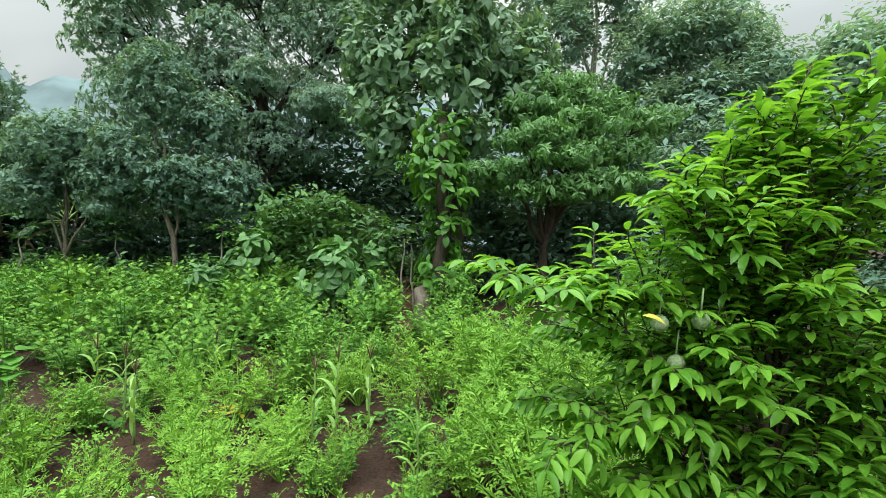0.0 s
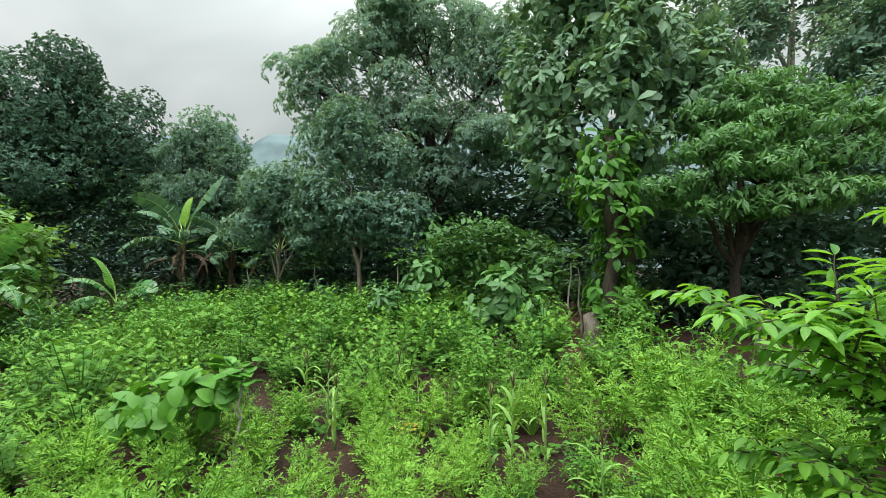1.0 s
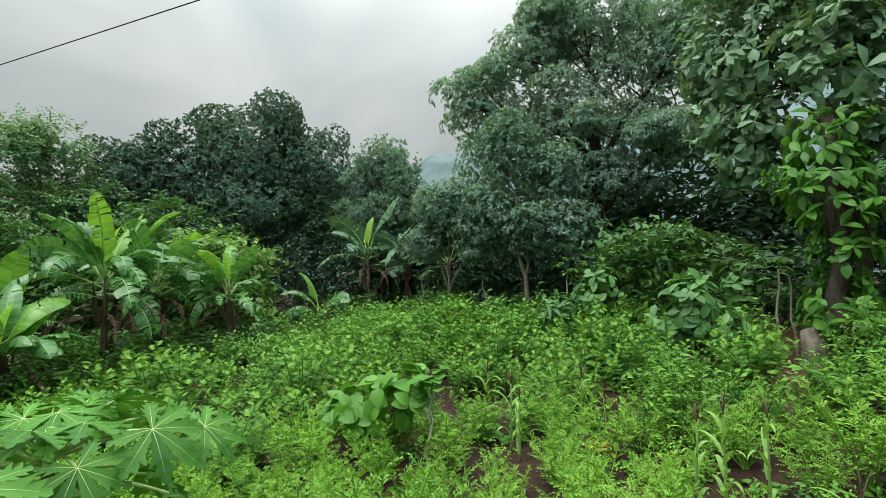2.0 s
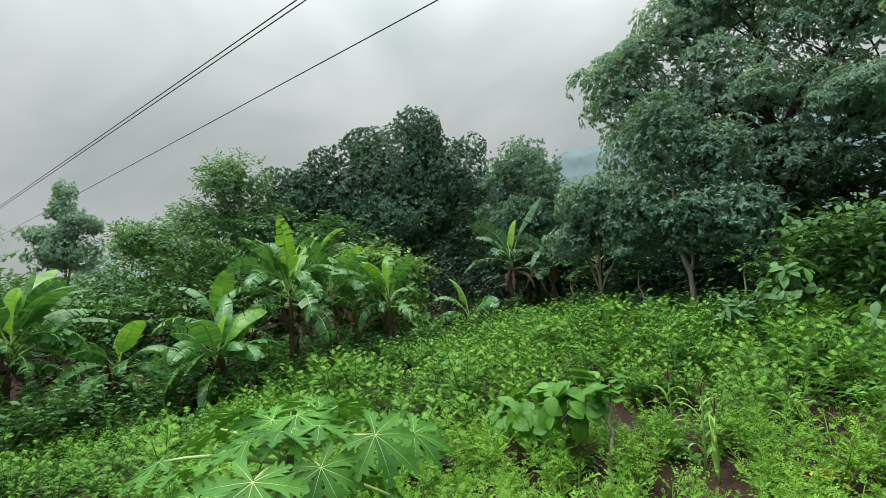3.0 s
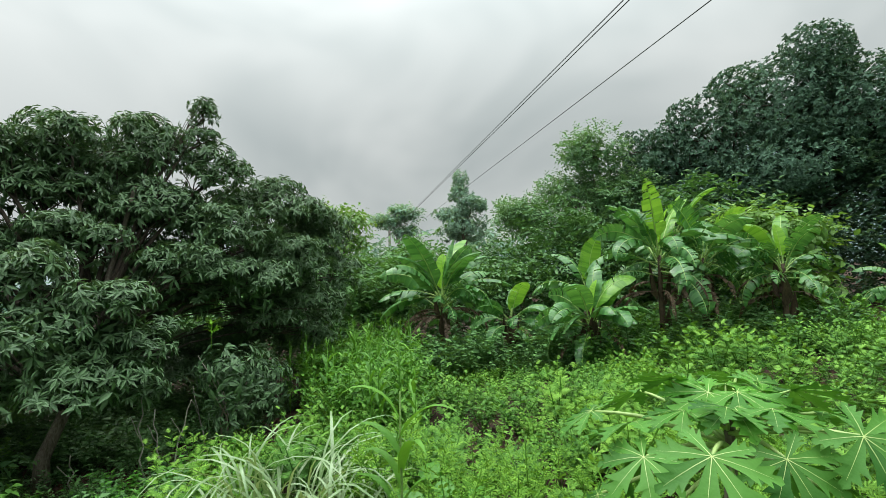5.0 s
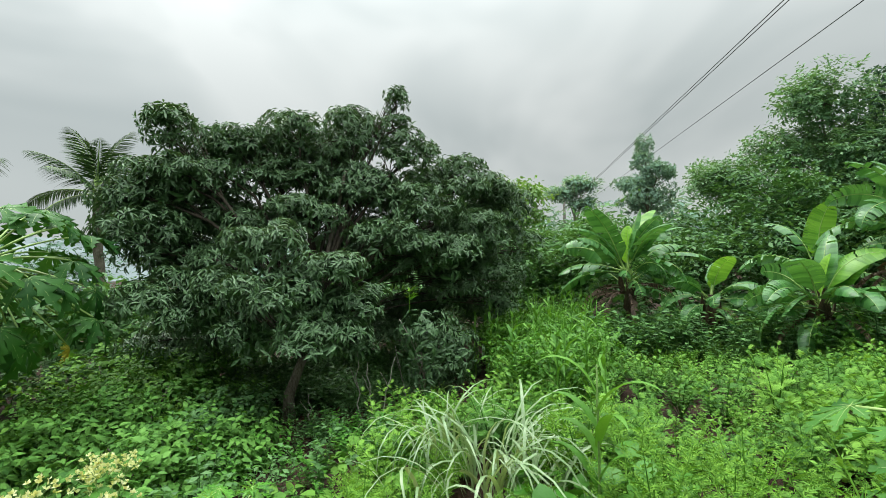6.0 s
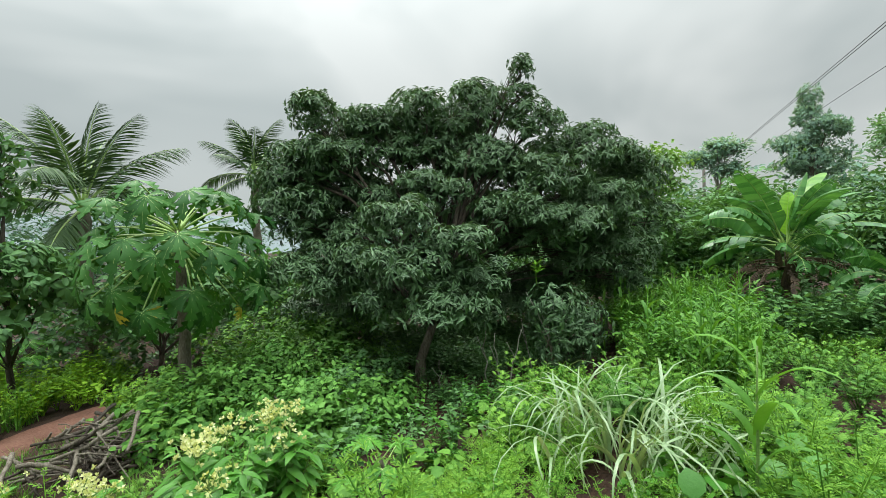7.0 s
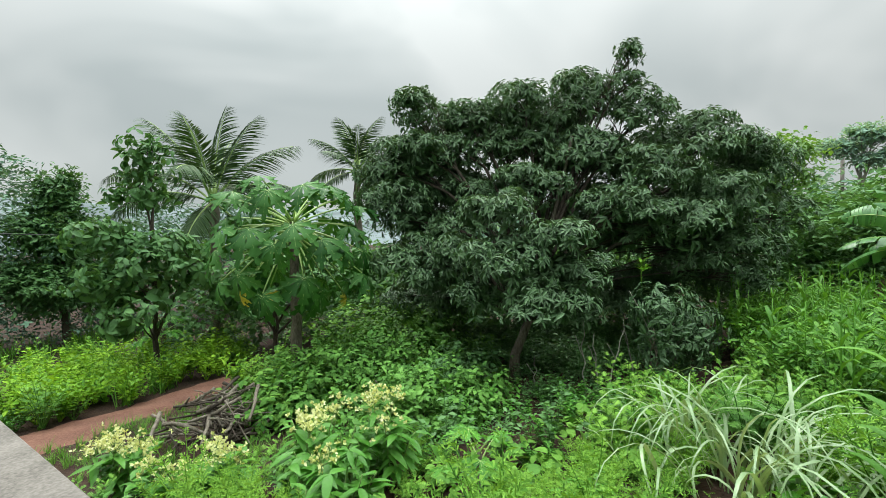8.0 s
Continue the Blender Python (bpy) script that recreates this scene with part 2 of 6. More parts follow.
# Both hills glow; colour and emission stand in for mist over them.
HILL = far_paint("glowing_haze_hillside", (0.11, 0.15, 0.155), 0.75)
HILL_FAR = far_paint("glowing_haze_ridge", (0.15, 0.18, 0.185), 0.7)

# ---- building helpers ----
rng = np.random.default_rng(11)
UP = np.array([0.0, 0.0, 1.0])


def gz(x, y):
    """The ground's height: a slope that rises along y and levels out far away."""
    return 2.5 * np.tanh(0.034 * np.asarray(y, float)) + 0.035 * np.sin(1.9 * np.asarray(x) + 0.7) * np.sin(1.6 * np.asarray(y) + 0.3)


def unit(v):
    v = np.asarray(v, float)
    return v / np.maximum(np.linalg.norm(v, axis=-1, keepdims=True), 1e-9)


class Geo:
    """Gathers triangles and quads for one mesh."""

    def __init__(self):
        self.v, self.tri, self.quad, self.mt, self.mq, self.n = [], [], [], [], [], 0

    def add(self, verts, tris=(), quads=(), mat=0):
        verts = np.asarray(verts, float).reshape(-1, 3)
        for faces, store, mats, k in ((tris, self.tri, self.mt, 3), (quads, self.quad, self.mq, 4)):
            if len(faces):
                f = np.asarray(faces, int).reshape(-1, k) + self.n
                store.append(f)
                mats.append(np.full(len(f), mat, int))
        self.v.append(verts)
        self.n += len(verts)

    def mesh(self, name, mats, smooth=True):
        v = np.concatenate(self.v)
        t = np.concatenate(self.tri) if self.tri else np.zeros((0, 3), int)
        q = np.concatenate(self.quad) if self.quad else np.zeros((0, 4), int)
        mi = np.concatenate((self.mt or [np.zeros(0, int)]) + (self.mq or [np.zeros(0, int)]))
        me = bpy.data.meshes.new(name)
        me.vertices.add(len(v))
        me.vertices.foreach_set("co", v.astype(np.float32).ravel())
        loops = np.concatenate((t.ravel(), q.ravel()))
        me.loops.add(len(loops))
        me.loops.foreach_set("vertex_index", loops.astype(np.int32))
        me.polygons.add(len(t) + len(q))
        starts = np.concatenate((np.arange(len(t)) * 3, 3 * len(t) + np.arange(len(q)) * 4))
        me.polygons.foreach_set("loop_start", starts.astype(np.int32))
        me.polygons.foreach_set("material_index", mi.astype(np.int32))
        me.polygons.foreach_set("use_smooth", np.full(len(mi), smooth))
        for m in (mats if isinstance(mats, (list, tuple)) else [mats]):
            me.materials.append(m)
        me.update(calc_edges=True)
        return me


def thing(name, at, label, category, group="", kind=""):
    """An Empty at a thing's base; its parts hang under it."""
    ob = new(name)
    ob.empty_display_size = 0.1
    ob.location = at
    return tagged(ob, label, category, group, kind)


def part(name, geo, mats, parent, label="", smooth=True):
    ob = new(name, geo.mesh(name, mats, smooth))
    ob.parent = parent
    return tagged(ob, label)


def single(name, geo, mats, label, category, kind="", group="", at=(0, 0, 0), smooth=True):
    ob = new(name, geo.mesh(name, mats, smooth))
    ob.location = at
    return tagged(ob, label, category, group, kind)


def tube(geo, pts, radii, sides=7, mat=0, cap=True):
    """A tapered round tube along a line of points."""
    pts = np.asarray(pts, float)
    radii = np.broadcast_to(np.asarray(radii, float), (len(pts),))
    way = unit(np.gradient(pts, axis=0))
    side = unit(np.cross(way, np.where(np.abs(way[:, 2:3]) > 0.9, [[1.0, 0, 0]], [[0, 0, 1.0]])))
    for i in range(1, len(pts)):
        s = side[i - 1] - way[i] * np.dot(side[i - 1], way[i])
        side[i] = unit(s)
    other = np.cross(way, side)
    a = np.linspace(0, 2 * np.pi, sides, endpoint=False)
    ring = side[:, None, :] * np.cos(a)[None, :, None] + other[:, None, :] * np.sin(a)[None, :, None]
    v = (pts[:, None, :] + ring * radii[:, None, None]).reshape(-1, 3)
    i, j = np.meshgrid(np.arange(len(pts) - 1), np.arange(sides), indexing="ij")
    k = (j + 1) % sides
    quads = np.stack((i * sides + j, i * sides + k, (i + 1) * sides + k, (i + 1) * sides + j), -1).reshape(-1, 4)
    tris = []
    if cap:
        v = np.concatenate((v, pts[:1], pts[-1:]))
        n = len(pts) * sides
        last = (len(pts) - 1) * sides
        tris = [(n, (s + 1) % sides, s) for s in range(sides)] + [(n + 1, last + s, last + (s + 1) % sides) for s in range(sides)]
    geo.add(v, tris, quads, mat)


def bent(a, b, sag=0.0, wobble=0.0, n=6):
    """A slightly crooked line from a to b."""
    a, b = np.asarray(a, float), np.asarray(b, float)
    u = np.linspace(0, 1, n)[:, None]
    p = a + (b - a) * u
    p = p + np.array([0, 0, 1.0]) * sag * np.sin(np.pi * u)
    w = rng.normal(0, 1, (n, 3)) * wobble
    w[0] = w[-1] = 0
    return p + w


def leaf_shape(width=0.3, stations=2, fold=0.22, droop=0.25, peak=0.45, cut=1.0):
    """A leaf one long along y: a folded blade with a base, some stations and a tip. Returns vertices, triangles, quads."""
    v, tris, quads = [(0, 0, 0)], [], []
    for i in range(stations):
        u = (i + 1) / (stations + 1)
        w = width / 2 * math.sin(math.pi * (u ** (math.log(0.5) / math.log(peak)))) ** cut
        z = -droop * u * u
        v += [(-w, u, z + fold * w), (0, u, z), (w, u, z + fold * w)]
    v.append((0, 1, -droop))
    tip = len(v) - 1
    tris += [(0, 2, 1), (0, 3, 2)]
    for i in range(stations - 1):
        a = 1 + 3 * i
        quads += [(a, a + 1, a + 4, a + 3), (a + 1, a + 2, a + 5, a + 4)]
    a = 1 + 3 * (stations - 1)
    tris += [(a, a + 1, tip), (a + 1, a + 2, tip)]
    return np.array(v, float), np.array(tris, int), np.array(quads, int).reshape(-1, 4)


KITE = (np.array([(0, 0, 0), (-0.23, 0.5, 0.05), (0, 1, -0.12), (0.23, 0.5, 0.05)], float), np.array([(0, 2, 1), (0, 3, 2)]), np.zeros((0, 4), int))
SLIM = (KITE[0] * np.array([0.72, 1, 1]), KITE[1], KITE[2])
LONG1 = leaf_shape(0.24, 1, 0.3, 0.4, 0.5)
MANGO_SHAPE = (KITE[0] * np.array([0.58, 1, 1]), KITE[1], KITE[2])
LANCE1 = leaf_shape(0.3, 1, 0.25, 0.3, 0.5)
OVAL1 = leaf_shape(0.62, 1, 0.2, 0.25, 0.5)
OBOVATE1 = leaf_shape(0.55, 1, 0.25, 0.3, 0.6)
LANCE = leaf_shape(0.26, 2, 0.25, 0.35, 0.45)
OVAL = leaf_shape(0.55, 2, 0.2, 0.25, 0.5)
OVATE = leaf_shape(0.6, 2, 0.2, 0.3, 0.4)
OBOVATE = leaf_shape(0.5, 2, 0.25, 0.3, 0.62)
OBROUND = leaf_shape(0.5, 4, 0.3, 0.35, 0.6, 0.7)
ROUND = leaf_shape(0.85, 3, 0.15, 0.25, 0.5, 0.7)


def frond_shape(pairs, reach=0.3, width=0.11, droop=0.35, full=False):
    """A compound leaf one long along y: leaflets in pairs on a drooping rachis. full: leaflets with a waist, else plain points."""
    v, tris = [], []
    for i in range(pairs + 1):
        u = 0.12 + 0.8 * i / pairs
        v.append((0, u, -droop * u * u))
    for i in range(pairs):
        u = 0.12 + 0.8 * (i + 0.5) / pairs
        r = reach * math.sin(math.pi * min(1.0, 0.22 + 0.7 * u)) ** 0.8
        for sign in (-1, 1):
            tip = (sign * r, u + 0.55 * r, -droop * u * u - 0.25 * r)
            n = len(v)
            if full:
                v += [tip, (sign * r * 0.55, u + 0.3 * r - width, -droop * u * u + 0.02), (sign * r * 0.5, u + 0.3 * r + width, -droop * u * u + 0.02)]
                a = [(i, n + 1, n), (i, n, n + 2)]
            else:
                v.append(tip)
                a = [(i, n, i + 1)]
            tris += a if sign > 0 else [(p, r2, q) for p, q, r2 in a]
    n = len(v)
    v += [(-width * 0.7, 0.92, -droop * 0.85), (0, 1.06, -droop * 1.1), (width * 0.7, 0.92, -droop * 0.85)]
    tris += [(pairs, n + 1, n), (pairs, n + 2, n + 1)]
    return np.array(v, float), np.array(tris, int), np.zeros((0, 4), int)


FERN = frond_shape(4, 0.5)
LEAFLETS = frond_shape(3, 0.34, 0.085, 0.3, True)


def scatter(geo, shape, pos, way, size, up=UP, mat=0, broad=1.0):
    """Sets one leaf shape at many places: way is each leaf's direction, up the side that its face turns to."""
    pos = np.asarray(pos, float).reshape(-1, 3)
    y = unit(np.broadcast_to(way, pos.shape))
    x = np.cross(y, np.broadcast_to(up, pos.shape))
    flat = np.linalg.norm(x, axis=1) < 1e-4
    x[flat] = (1, 0, 0)
    x = unit(x)
    z = np.cross(x, y)
    size = np.broadcast_to(np.asarray(size, float), (len(pos),))[:, None, None]
    tv, tt, tq = shape
    v = pos[:, None, :] + size * (broad * tv[None, :, 0:1] * x[:, None, :] + tv[None, :, 1:2] * y[:, None, :] + tv[None, :, 2:3] * z[:, None, :])
    off = (np.arange(len(pos)) * len(tv))[:, None, None]
    geo.add(v.reshape(-1, 3), (tt[None] + off).reshape(-1, 3), (tq[None] + off).reshape(-1, 4) if len(tq) else (), mat)


def ball(n):
    return unit(rng.normal(0, 1, (n, 3)))


def whorls(geo, pos, out, k, size, shape, spread=1.0, hang=0.4, mat=0, rise=0.25):
    """Rosettes of k leaves round twig tips, hanging more or less."""
    pos, out = np.repeat(pos, k, 0), np.repeat(unit(out), k, 0)
    around = ball(len(pos))
    around = unit(around - out * np.sum(around * out, 1, keepdims=True))
    way = out * rise + around * spread - UP * hang * rng.uniform(0.4, 1.5, (len(pos), 1))
    scatter(geo, shape, pos + out * rng.uniform(-0.25, 0.1, (len(pos), 1)) * size, way, size * rng.uniform(0.65, 1.2, len(pos)), unit(out + UP * 0.8 + rng.normal(0, 0.25, pos.shape)), mat)


def sprays(geo, pos, out, k, size, shape, twig=3.0, mat=0, hang=0.25):
    """Short leafy twigs: k leaves along each, to both sides."""
    n = len(pos)
    out = unit(out + rng.normal(0, 0.35, (n, 3)))
    u = np.tile(np.linspace(0.05, 1, k), n)[:, None]
    p0, o = np.repeat(pos, k, 0), np.repeat(out, k, 0)
    side = unit(np.cross(o, UP + rng.normal(0, 0.3, o.shape)))
    sign = np.tile(np.where(np.arange(k) % 2 == 0, 1.0, -1.0), n)[:, None]
    way = o * 0.55 + side * sign * rng.uniform(0.6, 1.2, (len(p0), 1)) - UP * hang * rng.uniform(0, 1.6, (len(p0), 1)) + rng.normal(0, 0.25, p0.shape)
    p = p0 + o * (u - 0.6) * twig * size - UP * hang * 0.5 * size * twig * u * u
    scatter(geo, shape, p, way, size * rng.uniform(0.6, 1.2, len(p)), unit(UP + 0.5 * o + rng.normal(0, 0.3, p.shape)), mat)


def billow(lobes, k=7, part_size=0.5, reach=0.72):
    """Each lobe of a crown broken into smaller rounded masses on its upper and outer side."""
    out = []
    for L in np.asarray(lobes, float):
        out.append(np.concatenate((L[:3], L[3:] * 0.78)))
        d = ball(k)
        d[:, 2] = np.where(d[:, 2] < -0.35, -d[:, 2], d[:, 2])
        for q in d:
            out.append(np.concatenate((L[:3] + q * L[3:] * reach, L[3:] * part_size * rng.uniform(0.75, 1.2))))
    return np.array(out)


def crown_points(lobes, n, inner=0.3, gap=0.0, flat_under=0.0):
    """Places and outward directions of leaf clumps: mostly on the skins of the lobes, fewer inside, none in the gaps."""
    lobes = np.asarray(lobes, float)
    area = np.maximum(lobes[:, 3] * lobes[:, 4], 0.01)
    which = rng.choice(len(lobes), n, p=area / area.sum())
    L = lobes[which]
    d = ball(n)
    if flat_under:
        d[:, 2] = np.where(d[:, 2] < -flat_under, -d[:, 2], d[:, 2])
    r = np.where(rng.random(n) < inner, rng.uniform(0.25, 0.8, n), rng.normal(0.95, 0.09, n))
    p = L[:, :3] + d * L[:, 3:6] * r[:, None]
    if gap > 0:
        f = np.array([noise.noise(Vector(q * 0.9)) for q in p])
        keep = f > -0.55 + gap
        p, d = p[keep], d[keep]
    return p, unit(d + np.array([0, 0, 0.15]))


def make_tree(name, at, label, lobes, leaf, n, shape, size, style="sprays", k=7, trunk=0.15, fork=0.35, bark=None, hang=0.4, inner=0.3, gap=0.0, category="tree", group="", core=0.14, rise=0.25, masses=(0.5, 0.72), under=0.0, limb_bark=None):
    """A tree: a tapered trunk, limbs to every lobe of the crown with twigs, and a crown of many leaves. Lobes are (x, y, z, rx, ry, rz) from the base."""
    bark = bark or BARK
    root = thing(name, at, label, category, group)
    lobes = np.asarray(lobes, float)
    top = lobes[np.argmax(lobes[:, 2])]
    height = top[2]
    g = Geo()
    crook = bent((0, 0, -0.25), (top[0] * 0.5, top[1] * 0.5, height * 0.75), 0, trunk * 0.5, 8)
    crook[1][:2] *= 0.3
    tube(g, crook, np.linspace(1.0, 0.28, 8) * trunk * np.array([1.45, 1.08, 1, 1, 1, 1, 1, 1]), 10)
    part("trunk", g, bark, root)
    p, out = crown_points(billow(lobes, 7, *masses), n, inner, gap, under)
    for L in lobes:
        g = Geo()
        s = crook[min(7, max(2, int(2 + 5 * fork * rng.uniform(0.6, 1.5))))]
        if L[2] < s[2] + 0.1:
            s = crook[2]
        line = bent(s, L[:3], 0.12 * np.linalg.norm(L[:3] - s), trunk * 0.35, 6)
        tube(g, line, np.linspace(0.5, 0.16, 6) * trunk * (0.45 if L[2] < 0.45 * height else 1.0), 7)
        near = p[np.linalg.norm((p - L[:3]) / L[3:6], axis=1) < 1.1]
        for q in near[rng.permutation(len(near))[:14]]:
            tube(g, bent(line[rng.integers(3, 6)], q, 0.05, trunk * 0.15, 4), np.linspace(0.14, 0.04, 4) * trunk, 4, cap=False)
        part("limb", g, limb_bark or bark, root)
    g = Geo()
    if style == "whorls":
        whorls(g, p, out, k, size, shape, 1.0, hang, rise=rise)
    else:
        sprays(g, p, out, k, size, shape, hang=hang)
    if core:
        q, o = crown_points(lobes * np.array([1, 1, 1, 0.8, 0.8, 0.8]), int(core * len(p)), 0.75)
        whorls(g, q, o, 6, size * 1.5, shape, 1.0, 0.3)
    part("crown", g, leaf, root)
    return root


def make_bush(name, at, label, lobes, leaf, n, shape, size, style="sprays", k=7, bark=None, hang=0.3, category="bush", kind="", stems=7, group="", inner=0.3):
    """A bush: several stems from the ground and a leafy mass."""
    root = thing(name, at, label, category, group, kind)
    lobes = np.asarray(lobes, float)
    p, out = crown_points(lobes, n, inner)
    over = p[:, 2] > -0.05
    p, out = p[over], out[over]
    g = Geo()
    for i in range(stems):
        L = lobes[i % len(lobes)]
        tube(g, bent((rng.normal(0, 0.08), rng.normal(0, 0.08), -0.1), L[:3] + rng.normal(0, 0.25, 3) * L[3:6], 0.1, 0.04, 5), np.linspace(0.022, 0.008, 5), 5)
    part("stem", g, bark or BARK, root)
    g = Geo()
    if style == "whorls":
        whorls(g, p, out, k, size, shape, 1.0, hang)
    else:
        sprays(g, p, out, k, size, shape, hang=hang)
    q, o = crown_points(lobes * np.array([1, 1, 1, 0.75, 0.75, 0.75]), n // 6, 0.7)
    q[:, 2] = np.maximum(q[:, 2], 0.05)
    whorls(g, q, o, 4, size * 1.1, shape, 1.0, 0.3)
    part("foliage", g, leaf, root)
    return root

# ---- the setting: ground, path, terrace, house wall, far hills ----


def grid_sheet(geo, xs, ys, height):
    X, Y = np.meshgrid(xs, ys)
    v = np.stack((X, Y, height(X, Y)), -1).reshape(-1, 3)
    a, b = len(xs), len(ys)
    i, j = np.meshgrid(np.arange(b - 1), np.arange(a - 1), indexing="ij")
    q = np.stack((i * a + j, i * a + j + 1, (i + 1) * a + j + 1, (i + 1) * a + j), -1).reshape(-1, 4)
    geo.add(v, (), q)


def build_ground():
    g = Geo()
    s = np.sinh(np.linspace(-6.2, 6.2, 161)) * 3.2
    grid_sheet(g, s, s, lambda x, y: gz(x, y) + 0.02 * np.sin(7 * x + 2 * y) * np.cos(6 * y - 1.5 * x) * np.exp(-(x * x + y * y) / 500))
    single("ground", g, SOIL, "red soil slope with leaf litter, darkened for shade under plants", "ground", "structure")


def ribbon_path(name, line, widths, label, lift=0.03, mat=None):
    """A trodden strip that follows the ground, with ragged edges."""
    line = np.asarray(line, float)
    n = 60
    u = np.linspace(0, len(line) - 1, n)
    x = np.interp(u, np.arange(len(line)), line[:, 0])
    y = np.interp(u, np.arange(len(line)), line[:, 1])
    w = np.interp(u, np.arange(len(line)), widths)
    way = unit(np.stack((np.gradient(x), np.gradient(y)), -1))
    side = np.stack((-way[:, 1], way[:, 0]), -1)
    rows = []
    for k, f in enumerate(np.linspace(-1, 1, 9)):
        rag = rng.normal(0, 0.06, n) if abs(f) == 1 else 0
        px, py = x + side[:, 0] * (f * w / 2 + rag), y + side[:, 1] * (f * w / 2 + rag)
        rows.append(np.stack((px, py, gz(px, py) + lift * (1 - 1.6 * f ** 4) + 0.008 * np.sin(9 * u + 5 * f)), -1))
    v = np.stack(rows, 1).reshape(-1, 3)
    i, j = np.meshgrid(np.arange(n - 1), np.arange(8), indexing="ij")
    q = np.stack((i * 9 + j, (i + 1) * 9 + j, (i + 1) * 9 + j + 1, i * 9 + j + 1), -1).reshape(-1, 4)
    g = Geo()
    g.add(v, (), q)
    single(name, g, mat or PATH, label, "path", "structure")


def prism(geo, corners, z0, z1, mat=0):
    """An upright prism over a polygon of four corners."""
    c = [(x, y, z0) for x, y in corners] + [(x, y, z1) for x, y in corners]
    geo.add(c, (), [(3, 2, 1, 0), (4, 5, 6, 7), (0, 1, 5, 4), (1, 2, 6, 5), (2, 3, 7, 6), (3, 0, 4, 7)], mat)


def bevelled(ob, width):
    b = ob.modifiers.new("worn_edge", "BEVEL")
    b.width, b.segments = width, 2
    return ob


def build_terrace():
    g = Geo()
    prism(g, [(-1.88, 0.55), (0.015, -6.55), (4.2, -6.2), (4.2, 0.55)], 0.55, 0.65)
    ob = single("terrace_slab", g, CONCRETE, "bare grey concrete terrace slab with worn edge", "terrace", "structure", smooth=False)
    bevelled(ob, 0.012)
    g = Geo()
    prism(g, [(-1.77, 0.47), (0.09, -6.4), (4.15, -6.1), (4.15, 0.47)], -1.2, 0.546)
    single("terrace_plinth", g, CONCRETE, "rough concrete plinth under the terrace", "plinth", "structure", smooth=False)
    g = Geo()
    prism(g, [(3.9, -6.1), (4.14, -6.1), (4.14, 0.5), (3.9, 0.5)], 0.652, 3.2)
    single("wall_east", g, PLASTER, "plain plastered house wall beside the terrace", "wall", "structure", smooth=False)


def build_hill(name, mat, near, far, az, heights, label):
    """A far wooded ridge with an uneven crest; az in degrees from +y towards -x."""
    n = 160
    a = np.radians(np.linspace(az[0], az[1], n))
    h = np.interp(np.linspace(0, 1, n), np.linspace(0, 1, len(heights)), heights)
    h = h + np.array([noise.noise(Vector((q * 30, 1.7, near * 0.01))) * 0.10 + noise.noise(Vector((q * 110, 5.1, 0))) * 0.05 for q in a]) * h
    rows = []
    for f in np.linspace(0, 1, 10):
        r = near + (far - near) * f
        rows.append(np.stack((-np.sin(a) * r, np.cos(a) * r, -6 + (h + 6) * np.sin(f * math.pi / 2) + np.array([noise.noise(Vector((q * 60, f * 6, 2))) for q in a]) * h * 0.05), -1))
    v = np.stack(rows, 1).reshape(-1, 3)
    i, j = np.meshgrid(np.arange(n - 1), np.arange(9), indexing="ij")
    q = np.stack((i * 10 + j, i * 10 + j + 1, (i + 1) * 10 + j + 1, (i + 1) * 10 + j), -1).reshape(-1, 4)
    g = Geo()
    g.add(v, (), q)
    single(name, g, mat, label, "hill", "structure")


build_ground()
ribbon_path("dirt_path", [(3.5, -8.3), (1.6, -9.0), (-0.2, -9.8), (-1.7, -10.5), (-3.2, -11.2), (-5.0, -12.0), (-7.5, -12.6)], [1.6, 1.5, 1.4, 1.25, 1.0, 0.9, 0.8], "reddish trodden dirt path between weeds")
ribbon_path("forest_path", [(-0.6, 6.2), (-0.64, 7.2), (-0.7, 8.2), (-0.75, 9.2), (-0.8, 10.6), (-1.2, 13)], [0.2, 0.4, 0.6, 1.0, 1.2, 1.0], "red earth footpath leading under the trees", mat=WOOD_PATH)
build_terrace()
build_hill("backdrop_hill", HILL, 95, 150, (-60, 75), (50, 50, 50, 48, 46, 44, 40, 24), "wooded hillside behind the trees, mist put in as pale glow")
build_hill("backdrop_ridge", HILL_FAR, 150, 240, (60, 260), (30, 12, 10, 12, 14, 24, 26, 26), "distant ridge, low cloud put in as pale glow")

# ---- kinds of plants ----


